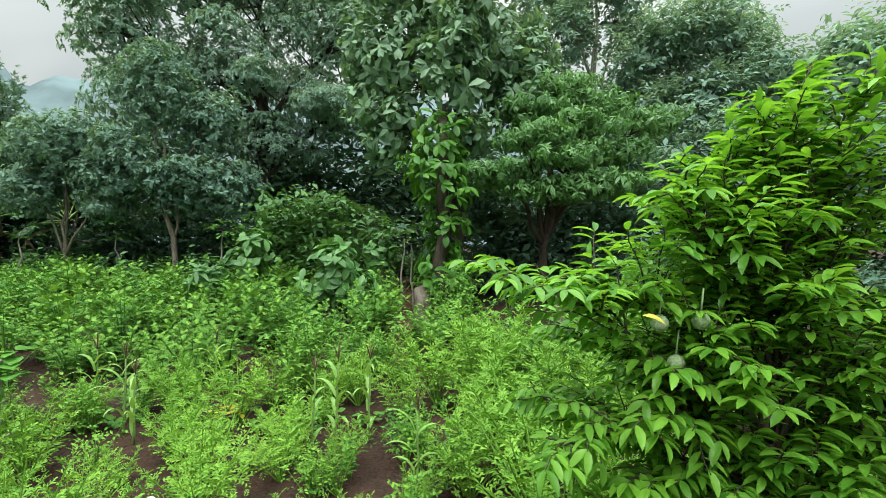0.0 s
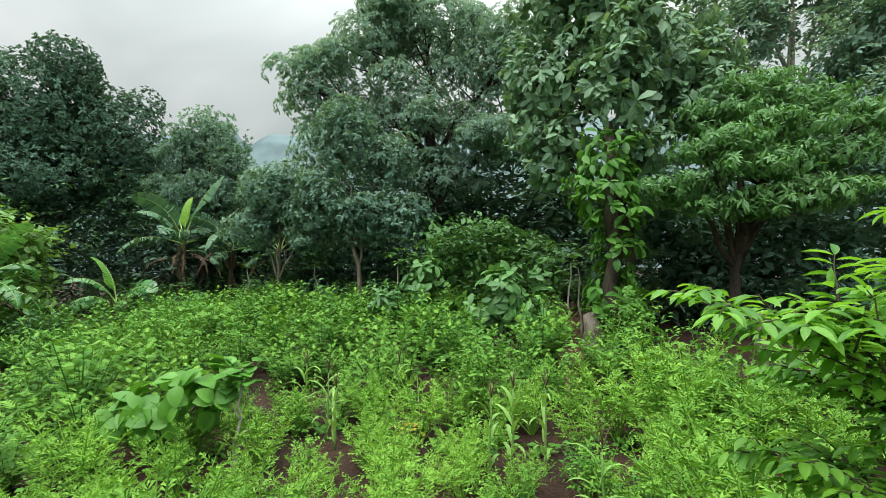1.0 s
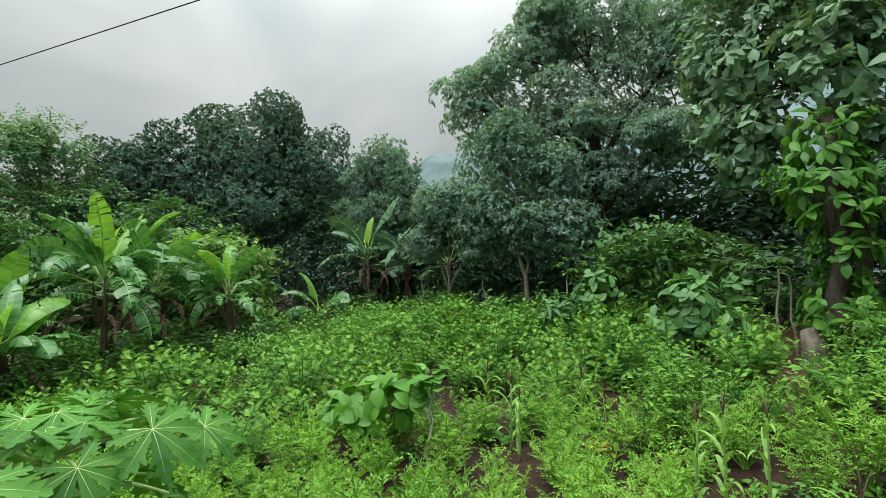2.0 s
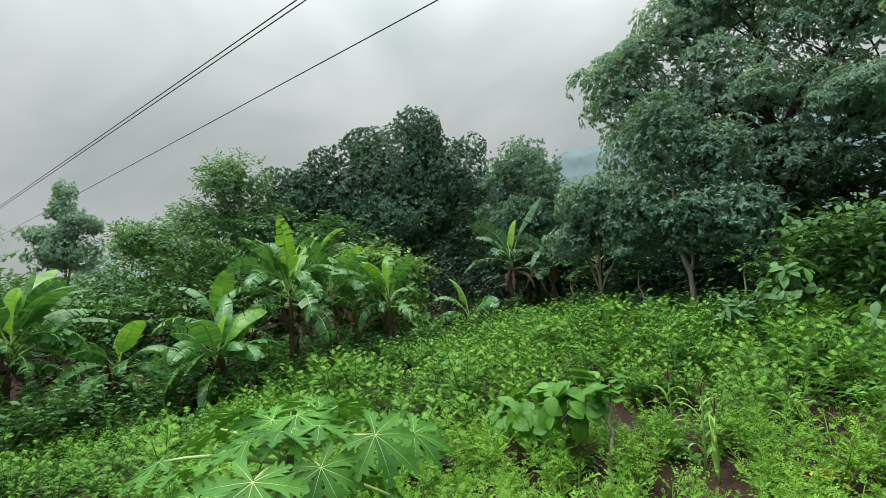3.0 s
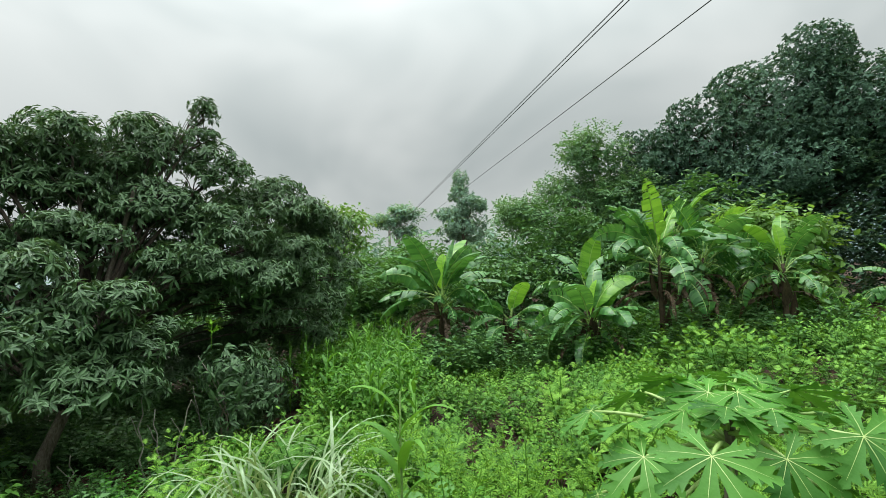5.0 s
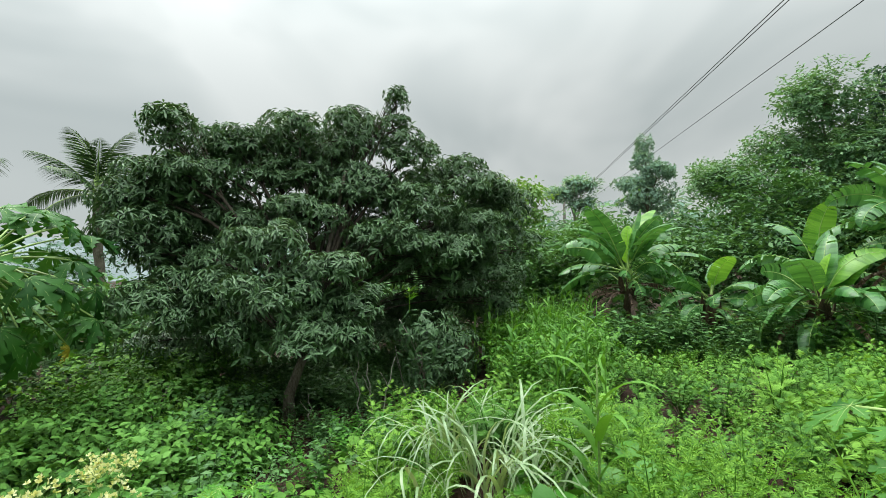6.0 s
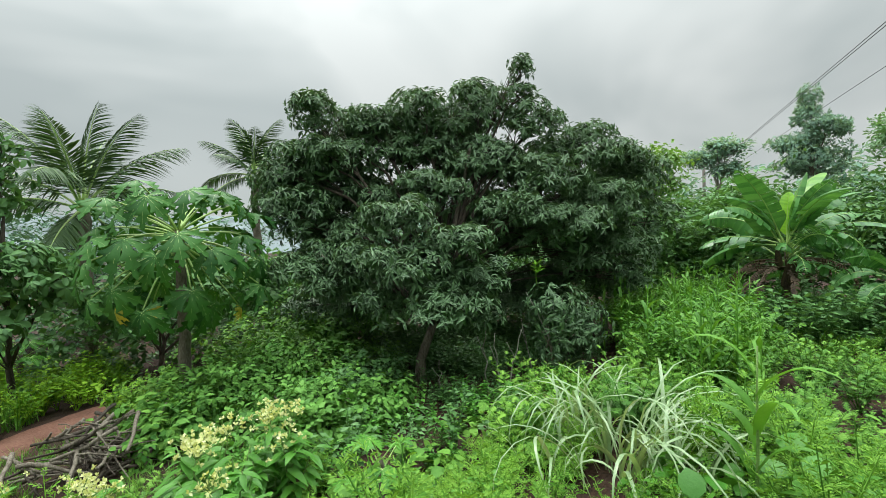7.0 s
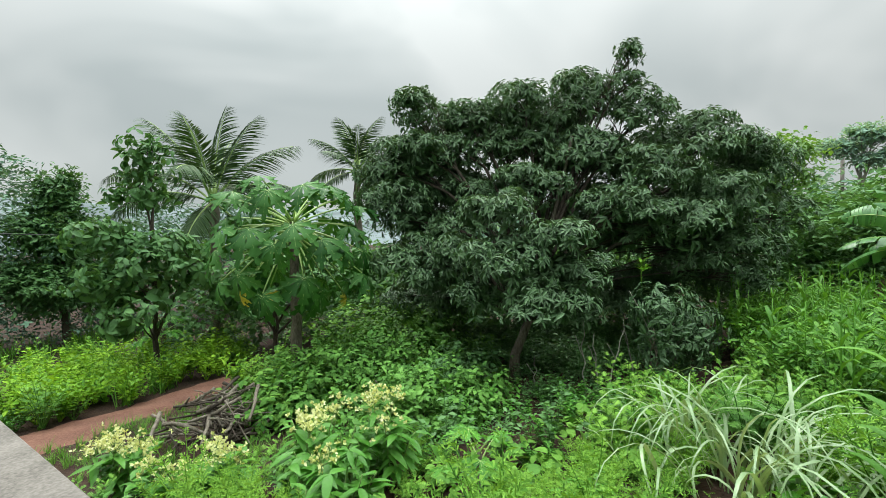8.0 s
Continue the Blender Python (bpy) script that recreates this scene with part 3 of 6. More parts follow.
def banana_leaf(geo, length, width, az, rise, bend, torn, twist=0.0, base=(0, 0, 0), roll=0.0):
    """One banana leaf: a stalk and rib that arch over, and a blade torn across into hanging strips. Slot 0 blade, slot 1 rib."""
    n = 32
    s = np.linspace(0, 1, n)
    ang = rise - bend * np.clip((s - 0.12) / 0.88, 0, 1) ** 1.5
    step = length / (n - 1)
    out = np.array([math.cos(az), math.sin(az), 0.0])
    p = np.zeros((n, 3)) + np.asarray(base, float)
    for i in range(1, n):
        p[i] = p[i - 1] + step * (out * math.cos(ang[i]) + UP * math.sin(ang[i]))
    tube(geo, p[::2], np.linspace(0.024, 0.004, len(p[::2])) * length / 2.0, 5, 1, cap=False)
    across = np.array([-math.sin(az), math.cos(az), 0.0])
    i0 = 6
    f = np.clip((s - s[i0]) / (1 - s[i0]), 0, 1)
    half = width / 2 * np.minimum(1, f * 6 + 0.15) * np.maximum(0.03, 1 - f ** 4.5) ** 0.7
    for sign in (-1, 1):
        sag, reach = 0.1 + 0.3 * torn * rng.random(), 1.0
        for i in range(i0, n - 1):
            gap = 0.0
            if rng.random() < torn * 0.6:
                sag, reach = 0.05 + torn * rng.uniform(0, 1.6), rng.uniform(1 - 0.45 * torn, 1.05)
                gap = rng.uniform(0.15, 0.7)
            way = out * math.cos(ang[i]) + UP * math.sin(ang[i])
            nrm = -unit(np.cross(across, way))
            lie = roll * min(1.0, s[i] * 2)
            side, nrm = across * math.cos(lie) + nrm * math.sin(lie), nrm * math.cos(lie) - across * math.sin(lie)
            a0, a1 = 0.12 - 0.5 * sag + twist, -0.25 - sag + twist
            d0 = side * sign * math.cos(a0) + nrm * math.sin(a0) + way * 0.12
            d1 = side * sign * math.cos(a1) + nrm * math.sin(a1) + way * 0.25
            q0, q1 = p[i] + (p[i + 1] - p[i]) * gap, p[i + 1]
            w0, w1 = half[i] * reach, half[i + 1] * reach
            v = [q0, q0 + d0 * w0 * 0.5, q0 + (d0 + d1) * w0 * 0.5, q1, q1 + d0 * w1 * 0.5, q1 + (d0 + d1) * w1 * 0.5]
            geo.add(v, (), [(0, 1, 4, 3), (1, 2, 5, 4)] if sign > 0 else [(0, 3, 4, 1), (1, 4, 5, 2)], 0)


def make_banana(at, height, leaves, length, label, mat=None, new_leaf=True, dead=3, torn=0.8, lean=(0, 0), turn=0.0, group="banana plants", extra=()):
    """A banana plant: a sheathed stem, single arching leaves, an upright young leaf and dry hanging ones. extra: (az, rise, bend, scale) leaves."""
    root = thing("banana_plant", at, label, "banana plant", group)
    g = Geo()
    top = np.array([lean[0], lean[1], height])
    line = bent((0, 0, -0.15), top, 0, 0.015, 8)
    tube(g, line, np.linspace(0.1, 0.05, 8) * (0.6 + 0.1 * height), 10)
    for i in range(7):
        a = rng.uniform(0, 6.28)
        f = rng.uniform(0.05, 0.75)
        q = top * f + np.array([math.cos(a), math.sin(a), 0]) * 0.1
        scatter(g, leaf_shape(0.35, 3, 0.4, -0.05, 0.3), [q], [UP * 0.9 + np.array([math.cos(a), math.sin(a), 0]) * 0.15], [0.6], np.array([math.cos(a), math.sin(a), 0]))
    part("pseudostem", g, PSEUDO, root)
    mat = mat or BANANA
    for i in range(leaves):
        az = turn + i * 2.4 + rng.normal(0, 0.8)
        f = i / max(1, leaves - 1)
        g = Geo()
        banana_leaf(g, length * rng.uniform(0.85, 1.1), 0.33 * length * rng.uniform(0.8, 1.15), az, radians(76 - 58 * f + rng.normal(0, 10)), radians(50 + 55 * f + rng.normal(0, 20)), min(0.9, torn * rng.uniform(0.5, 1.1) * (0.5 + f)), twist=rng.normal(0, 0.2), roll=rng.normal(0, 0.6), base=top * (1 - 0.12 * f) + np.array([math.cos(az), math.sin(az), 0]) * 0.05)
        part("leaf", g, [BANANA_LIGHT if f < 0.12 and mat is BANANA else mat, RIB], root)
    for az, rise, bend, k in extra:
        g = Geo()
        banana_leaf(g, length * k, 0.33 * length * k, radians(az), radians(rise), radians(bend), torn * 0.6, base=top, roll=rng.normal(0, 0.6))
        part("leaf", g, [mat, RIB], root)
    for i in range(leaves // 2 + 3):
        g = Geo()
        az = rng.uniform(0, 6.28)
        banana_leaf(g, length * rng.uniform(0.6, 0.95), 0.28 * length, az, radians(rng.uniform(-15, 45)), radians(rng.uniform(60, 110)), min(0.95, torn * 1.2), twist=rng.normal(0, 0.3), roll=rng.normal(0, 0.5), base=top * rng.uniform(0.78, 0.95) + np.array([math.cos(az), math.sin(az), 0]) * 0.05)
        part("leaf", g, [mat, RIB], root)
    if new_leaf:
        g = Geo()
        banana_leaf(g, length * 0.6, 0.2 * length, turn + 1.0, radians(84), radians(18), 0.0, twist=0.5, base=top)
        part("young_leaf", g, [BANANA_NEW, RIB], root, "upright bright yellow-green young leaf")
    for i in range(dead):
        g = Geo()
        az = rng.uniform(0, 6.28)
        banana_leaf(g, length * 0.75, 0.2, az, radians(5), radians(95), 0.95, base=top * rng.uniform(0.6, 0.85) + np.array([math.cos(az), math.sin(az), 0]) * 0.06)
        part("dry_leaf", g, [DRY, DRY], root, "brown dry hanging leaf")
    return root


def papaya_blade(geo, size, droop=0.25, broad=1.0):
    """A papaya leaf in the xy plane round the stalk's end, tip along y: seven deeply cut lobes with pale ribs."""
    for a, k in ((0, 1.0), (42, 0.98), (-42, 0.98), (84, 0.86), (-84, 0.86), (128, 0.62), (-128, 0.62)):
        a = radians(a + rng.normal(0, 3))
        L = size * k * rng.uniform(0.92, 1.06)
        way, side = np.array([math.sin(a), math.cos(a), 0]), np.array([math.cos(a), -math.sin(a), 0])
        us = (0.0, 0.2, 0.36, 0.46, 0.58, 0.65, 0.77, 0.83, 0.92, 1.0)
        ws = (0.03, 0.075, 0.11, 0.14, 0.28, 0.11, 0.21, 0.06, 0.09, 0.0)
        fw = (0.0, 0.0, 0.0, 0.03, 0.14, 0.0, 0.10, 0.0, 0.03, 0.0)
        v = []
        for u, w, f in zip(us, ws, fw):
            w = w * broad
            z = -droop * L * u * u
            c = way * u * L + UP * z
            v += [c - side * w * L + way * f * L + UP * (0.22 * w * L), c, c + side * w * L + way * f * L + UP * (0.22 * w * L)]
        q = []
        for i in range(len(us) - 1):
            b = 3 * i
            q += [(b, b + 1, b + 4, b + 3), (b + 1, b + 2, b + 5, b + 4)]
        geo.add(v, (), q, 0)
        r = np.array([way * u * L + UP * (-droop * L * u * u + 0.004) for u in (0, 0.3, 0.6, 0.85)])
        wd = np.array([0.011, 0.007, 0.004, 0.002])[:, None] * size * 0.55
        geo.add(np.concatenate((r - side * wd, r + side * wd)), (), [(0, 1, 5, 4), (1, 2, 6, 5), (2, 3, 7, 6)], 1)


def make_papaya(at, height, leaves, stalk, size, label, spread=(75, -15), trunk=0.07, fixed=(), yellow=0, turn=0.0, mat=None, outer=None, broad=1.0, lower=12, inner=0.75, droop=(0.22, 0.4)):
    """A papaya: a ringed stem, long leaf stalks in a spiral and lobed leaves. fixed: (az, rise, stalk, size) leaves besides."""
    root = thing("papaya_plant", at, label, "papaya plant", "papaya plants")
    g = Geo()
    line = bent((0, 0, -0.15), (0.03, 0.02, height), 0, 0.01, 14)
    tube(g, line, np.linspace(1.2, 0.8, 14) * trunk * (1 + 0.06 * (np.arange(14) % 2)), 10)
    part("trunk", g, [BARK], root)
    todo = [(math.degrees(turn) + i * 137.5, spread[0] + (spread[1] - spread[0]) * i / max(1, leaves - 1) + rng.normal(0, 5), stalk * (inner + (1.1 - inner) * i / leaves) * rng.uniform(0.9, 1.1), size * rng.uniform(0.85, 1.1)) for i in range(leaves)] + list(fixed)
    for i, (az, rise, st, sz) in enumerate(todo):
        a, r = radians(az), radians(rise)
        out = np.array([math.cos(a), math.sin(a), 0])
        base = np.array([0.03, 0.02, height - 0.25 * i / len(todo)])
        tip = base + out * math.cos(r) * st + UP * math.sin(r) * st
        mid = (base + tip) / 2 + UP * 0.06 * st
        old = i >= leaves - yellow and i < leaves
        g = Geo()
        if old:
            sz *= 0.45
        papaya_blade(g, sz, droop[0] if rise > 0 else droop[1], broad)
        me = part("leaf", g, [YELLOWISH if old else (outer or mat or PAPAYA) if i >= leaves else (mat or PAPAYA), PAPAYA_VEIN], root, "yellowing drooping leaf" if old else "")
        tilt = -82 if old else -lower - max(0, 30 - rise) * 0.75
        me.matrix_basis = Matrix.Translation(tip) @ pose(0, 0, 0, 0, 0, az - 90) @ pose(0, 0, 0, tilt + rng.normal(0, 12), rng.normal(0, 14), 0)
        g = Geo()
        inv = np.array(me.matrix_basis.inverted())
        pts = np.array([base, mid, tip])
        u = np.linspace(0, 0.97, 7)[:, None]
        curve = (1 - u) ** 2 * pts[0] + 2 * u * (1 - u) * (2 * pts[1] - (pts[0] + pts[2]) / 2) + u * u * pts[2]
        tube(g, curve @ inv[:3, :3].T + inv[:3, 3], np.linspace(0.013, 0.007, 7) * (st / 0.6) ** 0.5, 6)
        part("leaf_stalk", g, RIB, me, "pale green hollow leaf stalk")
    return root


def blade(geo, base, az, length, width, rise, bend, mat=0, segs=7, fold=0.3):
    """An arching grass or corn blade with a channel along its middle."""
    out = np.array([math.cos(az), math.sin(az), 0])
    side = np.array([-math.sin(az), math.cos(az), 0])
    p, v = np.asarray(base, float).copy(), []
    for i in range(segs + 1):
        u = i / segs
        w = width / 2 * min(1.0, 0.45 + 2.2 * u) * (1 - u ** 2.2)
        a = rise - bend * u ** 1.6
        nrm = -out * math.sin(a) + UP * math.cos(a)
        v += [p - side * w + nrm * fold * w, p.copy(), p + side * w + nrm * fold * w]
        p = p + (out * math.cos(a) + UP * math.sin(a)) * length / segs
    q = []
    for i in range(segs):
        b = 3 * i
        q += [(b, b + 1, b + 4, b + 3), (b + 1, b + 2, b + 5, b + 4)]
    geo.add(v, (), q, mat)


def corn_into(stalk, leaves, tassel, height, n, length, at=(0, 0, 0), turn=0.0, segs=6, rise=(40, 70)):
    """The pieces of a corn plant, each into its own Geo."""
    at = np.asarray(at, float)
    tube(stalk, bent(at + (0, 0, -0.05), at + (0.02, 0.01, height), 0, 0.006, 5), np.linspace(0.014, 0.006, 5), 6)
    for i in range(n):
        f = 0.12 + 0.8 * i / n
        g = leaves(i)
        blade(g, at + (0, 0, height * f), turn + i * math.pi + rng.normal(0, 0.35), length * (1 - 0.35 * abs(f - 0.5)) * rng.uniform(0.85, 1.15), 0.15 * length, radians(rng.uniform(*rise)), radians(rng.uniform(100, 175)), segs=segs)
    if tassel is not None:
        for i in range(7):
            a = i * 0.9
            blade(tassel, at + (0.02, 0.01, height), a, 0.2, 0.012, radians(rng.uniform(55, 88)), radians(30), segs=3)


def make_corn(at, height, n, length, turn, label="green corn plant with arching leaves and pale tassel", tasselled=True, mat=None, rise=(40, 70)):
    root = thing("corn_plant", at, label, "corn plant", "corn plants among the weeds")
    stalk, tassel, gs = Geo(), Geo(), {}
    corn_into(stalk, lambda i: gs.setdefault(i, Geo()), tassel if tasselled else None, height, n, length, turn=turn, segs=8, rise=rise)
    part("stalk", stalk, GREEN_STEM, root)
    for g in gs.values():
        part("leaf", g, mat or CORN, root)
    if tasselled:
        part("tassel", tassel, DRY, root, "straw-coloured tassel")
    return root


def make_grass_clump(at, n, length, label, width=0.022, spread=0.22, mat=None):
    """A grass clump: every arching blade is a part, cut from a few alike meshes."""
    root = thing("grass_clump", at, label, "grass", "grass clumps")
    kinds = []
    for rise, bend in ((88, 150), (86, 180), (80, 200), (72, 210), (84, 215), (76, 190), (87, 230)):
        g = Geo()
        blade(g, (0, 0, 0), 0.0, length, width, radians(rise), radians(bend), segs=10)
        kinds.append(g.mesh("blade", mat or SILVER))
    for i in range(n):
        a, r = rng.uniform(0, 6.28), abs(rng.normal(0, spread))
        ob = new("blade", kinds[rng.integers(0, len(kinds))])
        ob.parent = root
        k = rng.uniform(0.45, 1.15)
        ob.matrix_basis = pose(math.cos(a) * r, math.sin(a) * r, -0.02, rng.normal(0, 9), rng.normal(0, 8), math.degrees(a) + rng.normal(0, 50)) @ Matrix.Diagonal((k * rng.uniform(0.8, 1.15), rng.uniform(0.6, 1.35), k, 1))
    return root


def make_palm(at, height, fronds, length, label, trunk=0.13, rise=(86, -32), fixed=()):
    root = thing("coconut_palm", at, label, "palm tree", "coconut palms")
    g = Geo()
    tube(g, bent((0, 0, -0.2), (0, 0, height), 0, 0.03, 14), np.linspace(1.25, 0.9, 14) * trunk * (1 + 0.05 * (np.arange(14) % 2)), 10)
    part("trunk", g, BARK, root)
    todo = [(radians(a), radians(b), radians(c), d) for a, b, c, d in fixed]
    todo += [(i * 2.4 + rng.normal(0, 0.2), radians(rise[0] + (rise[1] - rise[0]) * (i / (fronds - 1)) ** 1.15), radians(30 + 40 * rng.random()), length * rng.uniform(0.85, 1.1)) for i in range(fronds)]
    for az, r0, bend, L in todo:
        out = np.array([math.cos(az), math.sin(az), 0])
        across = np.array([-math.sin(az), math.cos(az), 0])
        n = 72
        s = np.linspace(0, 1, n)
        ang = r0 - bend * s ** 1.5
        stepv = (out[None] * np.cos(ang)[:, None] + UP[None] * np.sin(ang)[:, None]) * L / n
        p = np.array([0, 0, height]) + np.cumsum(stepv, 0)
        frond = Geo()
        tube(frond, p[::4], np.linspace(0.035, 0.006, len(p[::4])), 5, 1, cap=False)
        way = unit(stepv)
        nrm = np.cross(across, way) * -1
        m = s > 0.18
        for sign in (-1, 1):
            d = across * sign * 0.9 + way[m] * (0.55 + 0.6 * s[m][:, None]) + nrm[m] * 0.25 - UP * rng.uniform(0.1, 0.5, (m.sum(), 1))
            size = L * 0.28 * np.sin(np.pi * np.clip(0.12 + 0.86 * s[m], 0, 1)) ** 0.6 * rng.uniform(0.85, 1.1, m.sum())
            scatter(frond, leaf_shape(0.062, 3, 0.3, 0.6, 0.35), p[m], d, size, nrm[m])
        part("frond", frond, [PALM, RIB], root)
    return root


def weed_shape(kind):
    """One small plant, a unit high, that scatter() can set many times: a dome of leafy shoots. Returns its lower leaves
    and its top fronds, which get a lit colour.
    """
    g, young = Geo(), Geo()
    if kind in ("feathery", "fine"):
        stems, leaves, m, size, arm = (7, 7, 6, 0.095, 0.26) if kind == "feathery" else (8, 8, 8, 0.07, 0.23)
        for b in range(stems):
            a = b * 2.4 + rng.normal(0, 0.3)
            rise = radians(rng.uniform(48, 88))
            top = np.array([math.cos(a) * math.cos(rise), math.sin(a) * math.cos(rise), math.sin(rise)]) * rng.uniform(0.7, 1.05)
            tube(g, [(0, 0, 0), top * 0.5 + (0, 0, 0.04), top], [0.012, 0.009, 0.004], 3, 0, cap=False)
            u = np.linspace(0.35, 1.0, leaves)[:, None]
            base = top * u
            b2 = np.arange(leaves) * 2.4 + rng.uniform(0, 6)
            way = unit(np.stack((np.cos(b2), np.sin(b2), rng.uniform(0.1, 0.8, leaves)), -1))
            sprays(g, base + way * arm * 0.5, way, m, size, KITE, twig=arm / size, hang=0.12)
    elif kind in ("mound", "fine_mound", "lobed_mound", "far_mound"):
        shoots, fronds, shape, size = {"mound": (15, 13, FERN, 0.125), "fine_mound": (14, 13, LEAFLETS, 0.145), "lobed_mound": (15, 12, LEAFLETS, 0.15), "far_mound": (12, 10, FERN, 0.15)}[kind]
        for b in range(shoots):
            a = b * 2.4 + rng.normal(0, 0.35)
            rise = radians(rng.uniform(48, 78) if b else 86)
            top = np.array([math.cos(a) * math.cos(rise), math.sin(a) * math.cos(rise), math.sin(rise)]) * rng.uniform(0.6, 1.05)
            tube(g, [(0, 0, 0), top * 0.5 + (0, 0, 0.05), top], [0.011, 0.008, 0.004], 3, 0, cap=False)
            u = np.linspace(0.42, 1.0, fronds)
            b2 = np.arange(fronds) * 2.4 + rng.uniform(0, 6)
            lift = np.linspace(0.15, 1.5, fronds) + rng.normal(0, 0.15, fronds)
            way = np.stack((np.cos(b2), np.sin(b2), lift), -1)
            grown = size * (1.15 - 0.55 * u ** 3) * rng.uniform(0.8, 1.2, fronds)
            face = unit(UP + rng.normal(0, 0.15, (fronds, 3)))
            # Top fronds are kept apart for a paler green that imitates top light.
            for store, m in ((g, u < 0.83), (young, u >= 0.83)):
                scatter(store, shape, top * u[m, None], way[m], grown[m], face[m])
    elif kind == "leafy":
        for b in range(6):
            a = b * 2.4 + rng.normal(0, 0.3)
            rise = radians(rng.uniform(45, 88))
            top = np.array([math.cos(a) * math.cos(rise), math.sin(a) * math.cos(rise), math.sin(rise)]) * rng.uniform(0.7, 1.05)
            tube(g, [(0, 0, 0), top * 0.5 + (0, 0, 0.04), top], [0.012, 0.009, 0.004], 3, 0, cap=False)
            m = 17
            p = top * np.linspace(0.3, 1.0, m)[:, None]
            b2 = np.arange(m) * 2.4
            scatter(g, KITE, p, np.stack((np.cos(b2), np.sin(b2), rng.uniform(-0.2, 0.6, m)), -1), 0.155 * rng.uniform(0.5, 1.15, m), unit(UP + rng.normal(0, 0.3, (m, 3))), broad=1.15)
    elif kind == "low":
        n = 20
        a = rng.uniform(0, 6.28, n)
        r = rng.uniform(0, 0.6, n)
        p = np.stack((np.cos(a) * r, np.sin(a) * r, rng.uniform(0.1, 0.6, n)), -1)
        scatter(g, leaf_shape(0.85, 3, 0.2, 0.25, 0.48, 0.6), p, np.stack((np.cos(a), np.sin(a), rng.uniform(-0.2, 0.5, n)), -1) + rng.normal(0, 0.4, (n, 3)), 0.3 * rng.uniform(0.6, 1.2, n), unit(UP + rng.normal(0, 0.25, p.shape)))
    elif kind == "grass":
        for i in range(18):
            blade(g, (rng.normal(0, 0.08), rng.normal(0, 0.08), 0), rng.uniform(0, 6.28), rng.uniform(0.6, 1.1), 0.035, radians(rng.uniform(55, 88)), radians(rng.uniform(30, 110)), segs=2)
    out = []
    for store in (g, young):
        if store.v:
            t = np.concatenate(store.tri) if store.tri else np.zeros((0, 3), int)
            q = np.concatenate(store.quad) if store.quad else np.zeros((0, 4), int)
            out.append((np.concatenate(store.v), t, q))
    return out


def plant_field(name, kind, xy, size, mat, label, category="weeds", variants=3, sink=0.03, tips=None):
    """Many small plants over a stretch of ground, one object."""
    g = Geo()
    xy = np.asarray(xy, float)
    size = np.broadcast_to(size, (len(xy),))
    pos = np.column_stack((xy, gz(xy[:, 0], xy[:, 1]) - sink))
    pick = rng.integers(0, variants, len(xy))
    for v in range(variants):
        m = pick == v
        a = rng.uniform(0, 6.28, m.sum())
        way, face, broad = np.stack((np.cos(a), np.sin(a), rng.normal(0, 0.1, len(a))), -1), unit(UP + rng.normal(0, 0.1, (m.sum(), 3))), rng.uniform(0.85, 1.2)
        for slot, shape in enumerate(weed_shape(kind)):
            scatter(g, shape, pos[m], way, size[m], face, mat=slot, broad=broad)
    return single(name, g, [mat, tips or mat], label, category, "stuff")


def strew(n, x0, x1, y0, y1, keep=None):
    """Random places in a rectangle, thinned by keep(x, y)."""
    p = np.column_stack((rng.uniform(x0, x1, n), rng.uniform(y0, y1, n)))
    if keep is not None:
        p = p[np.array([keep(x, y) for x, y in p], bool)]
    return p


def off_terrace(x, y, m=0.25):
    """Whether a place lies off the terrace."""
    edge = -1.88 + (0.55 - y) / 7.1 * 1.895
    return not (x > edge - m and -6.6 - m < y < 0.55 + m)


def spaced(p, gap):
    """Drops places that lie nearer than gap to one already kept."""
    kept = []
    for q in p:
        if all((q[0] - r[0]) ** 2 + (q[1] - r[1]) ** 2 > gap * gap for r in kept):
            kept.append(q)
    return np.array(kept)

# ---- the trees round the clearing ----


def G(x, y):
    return (x, y, float(gz(x, y)))


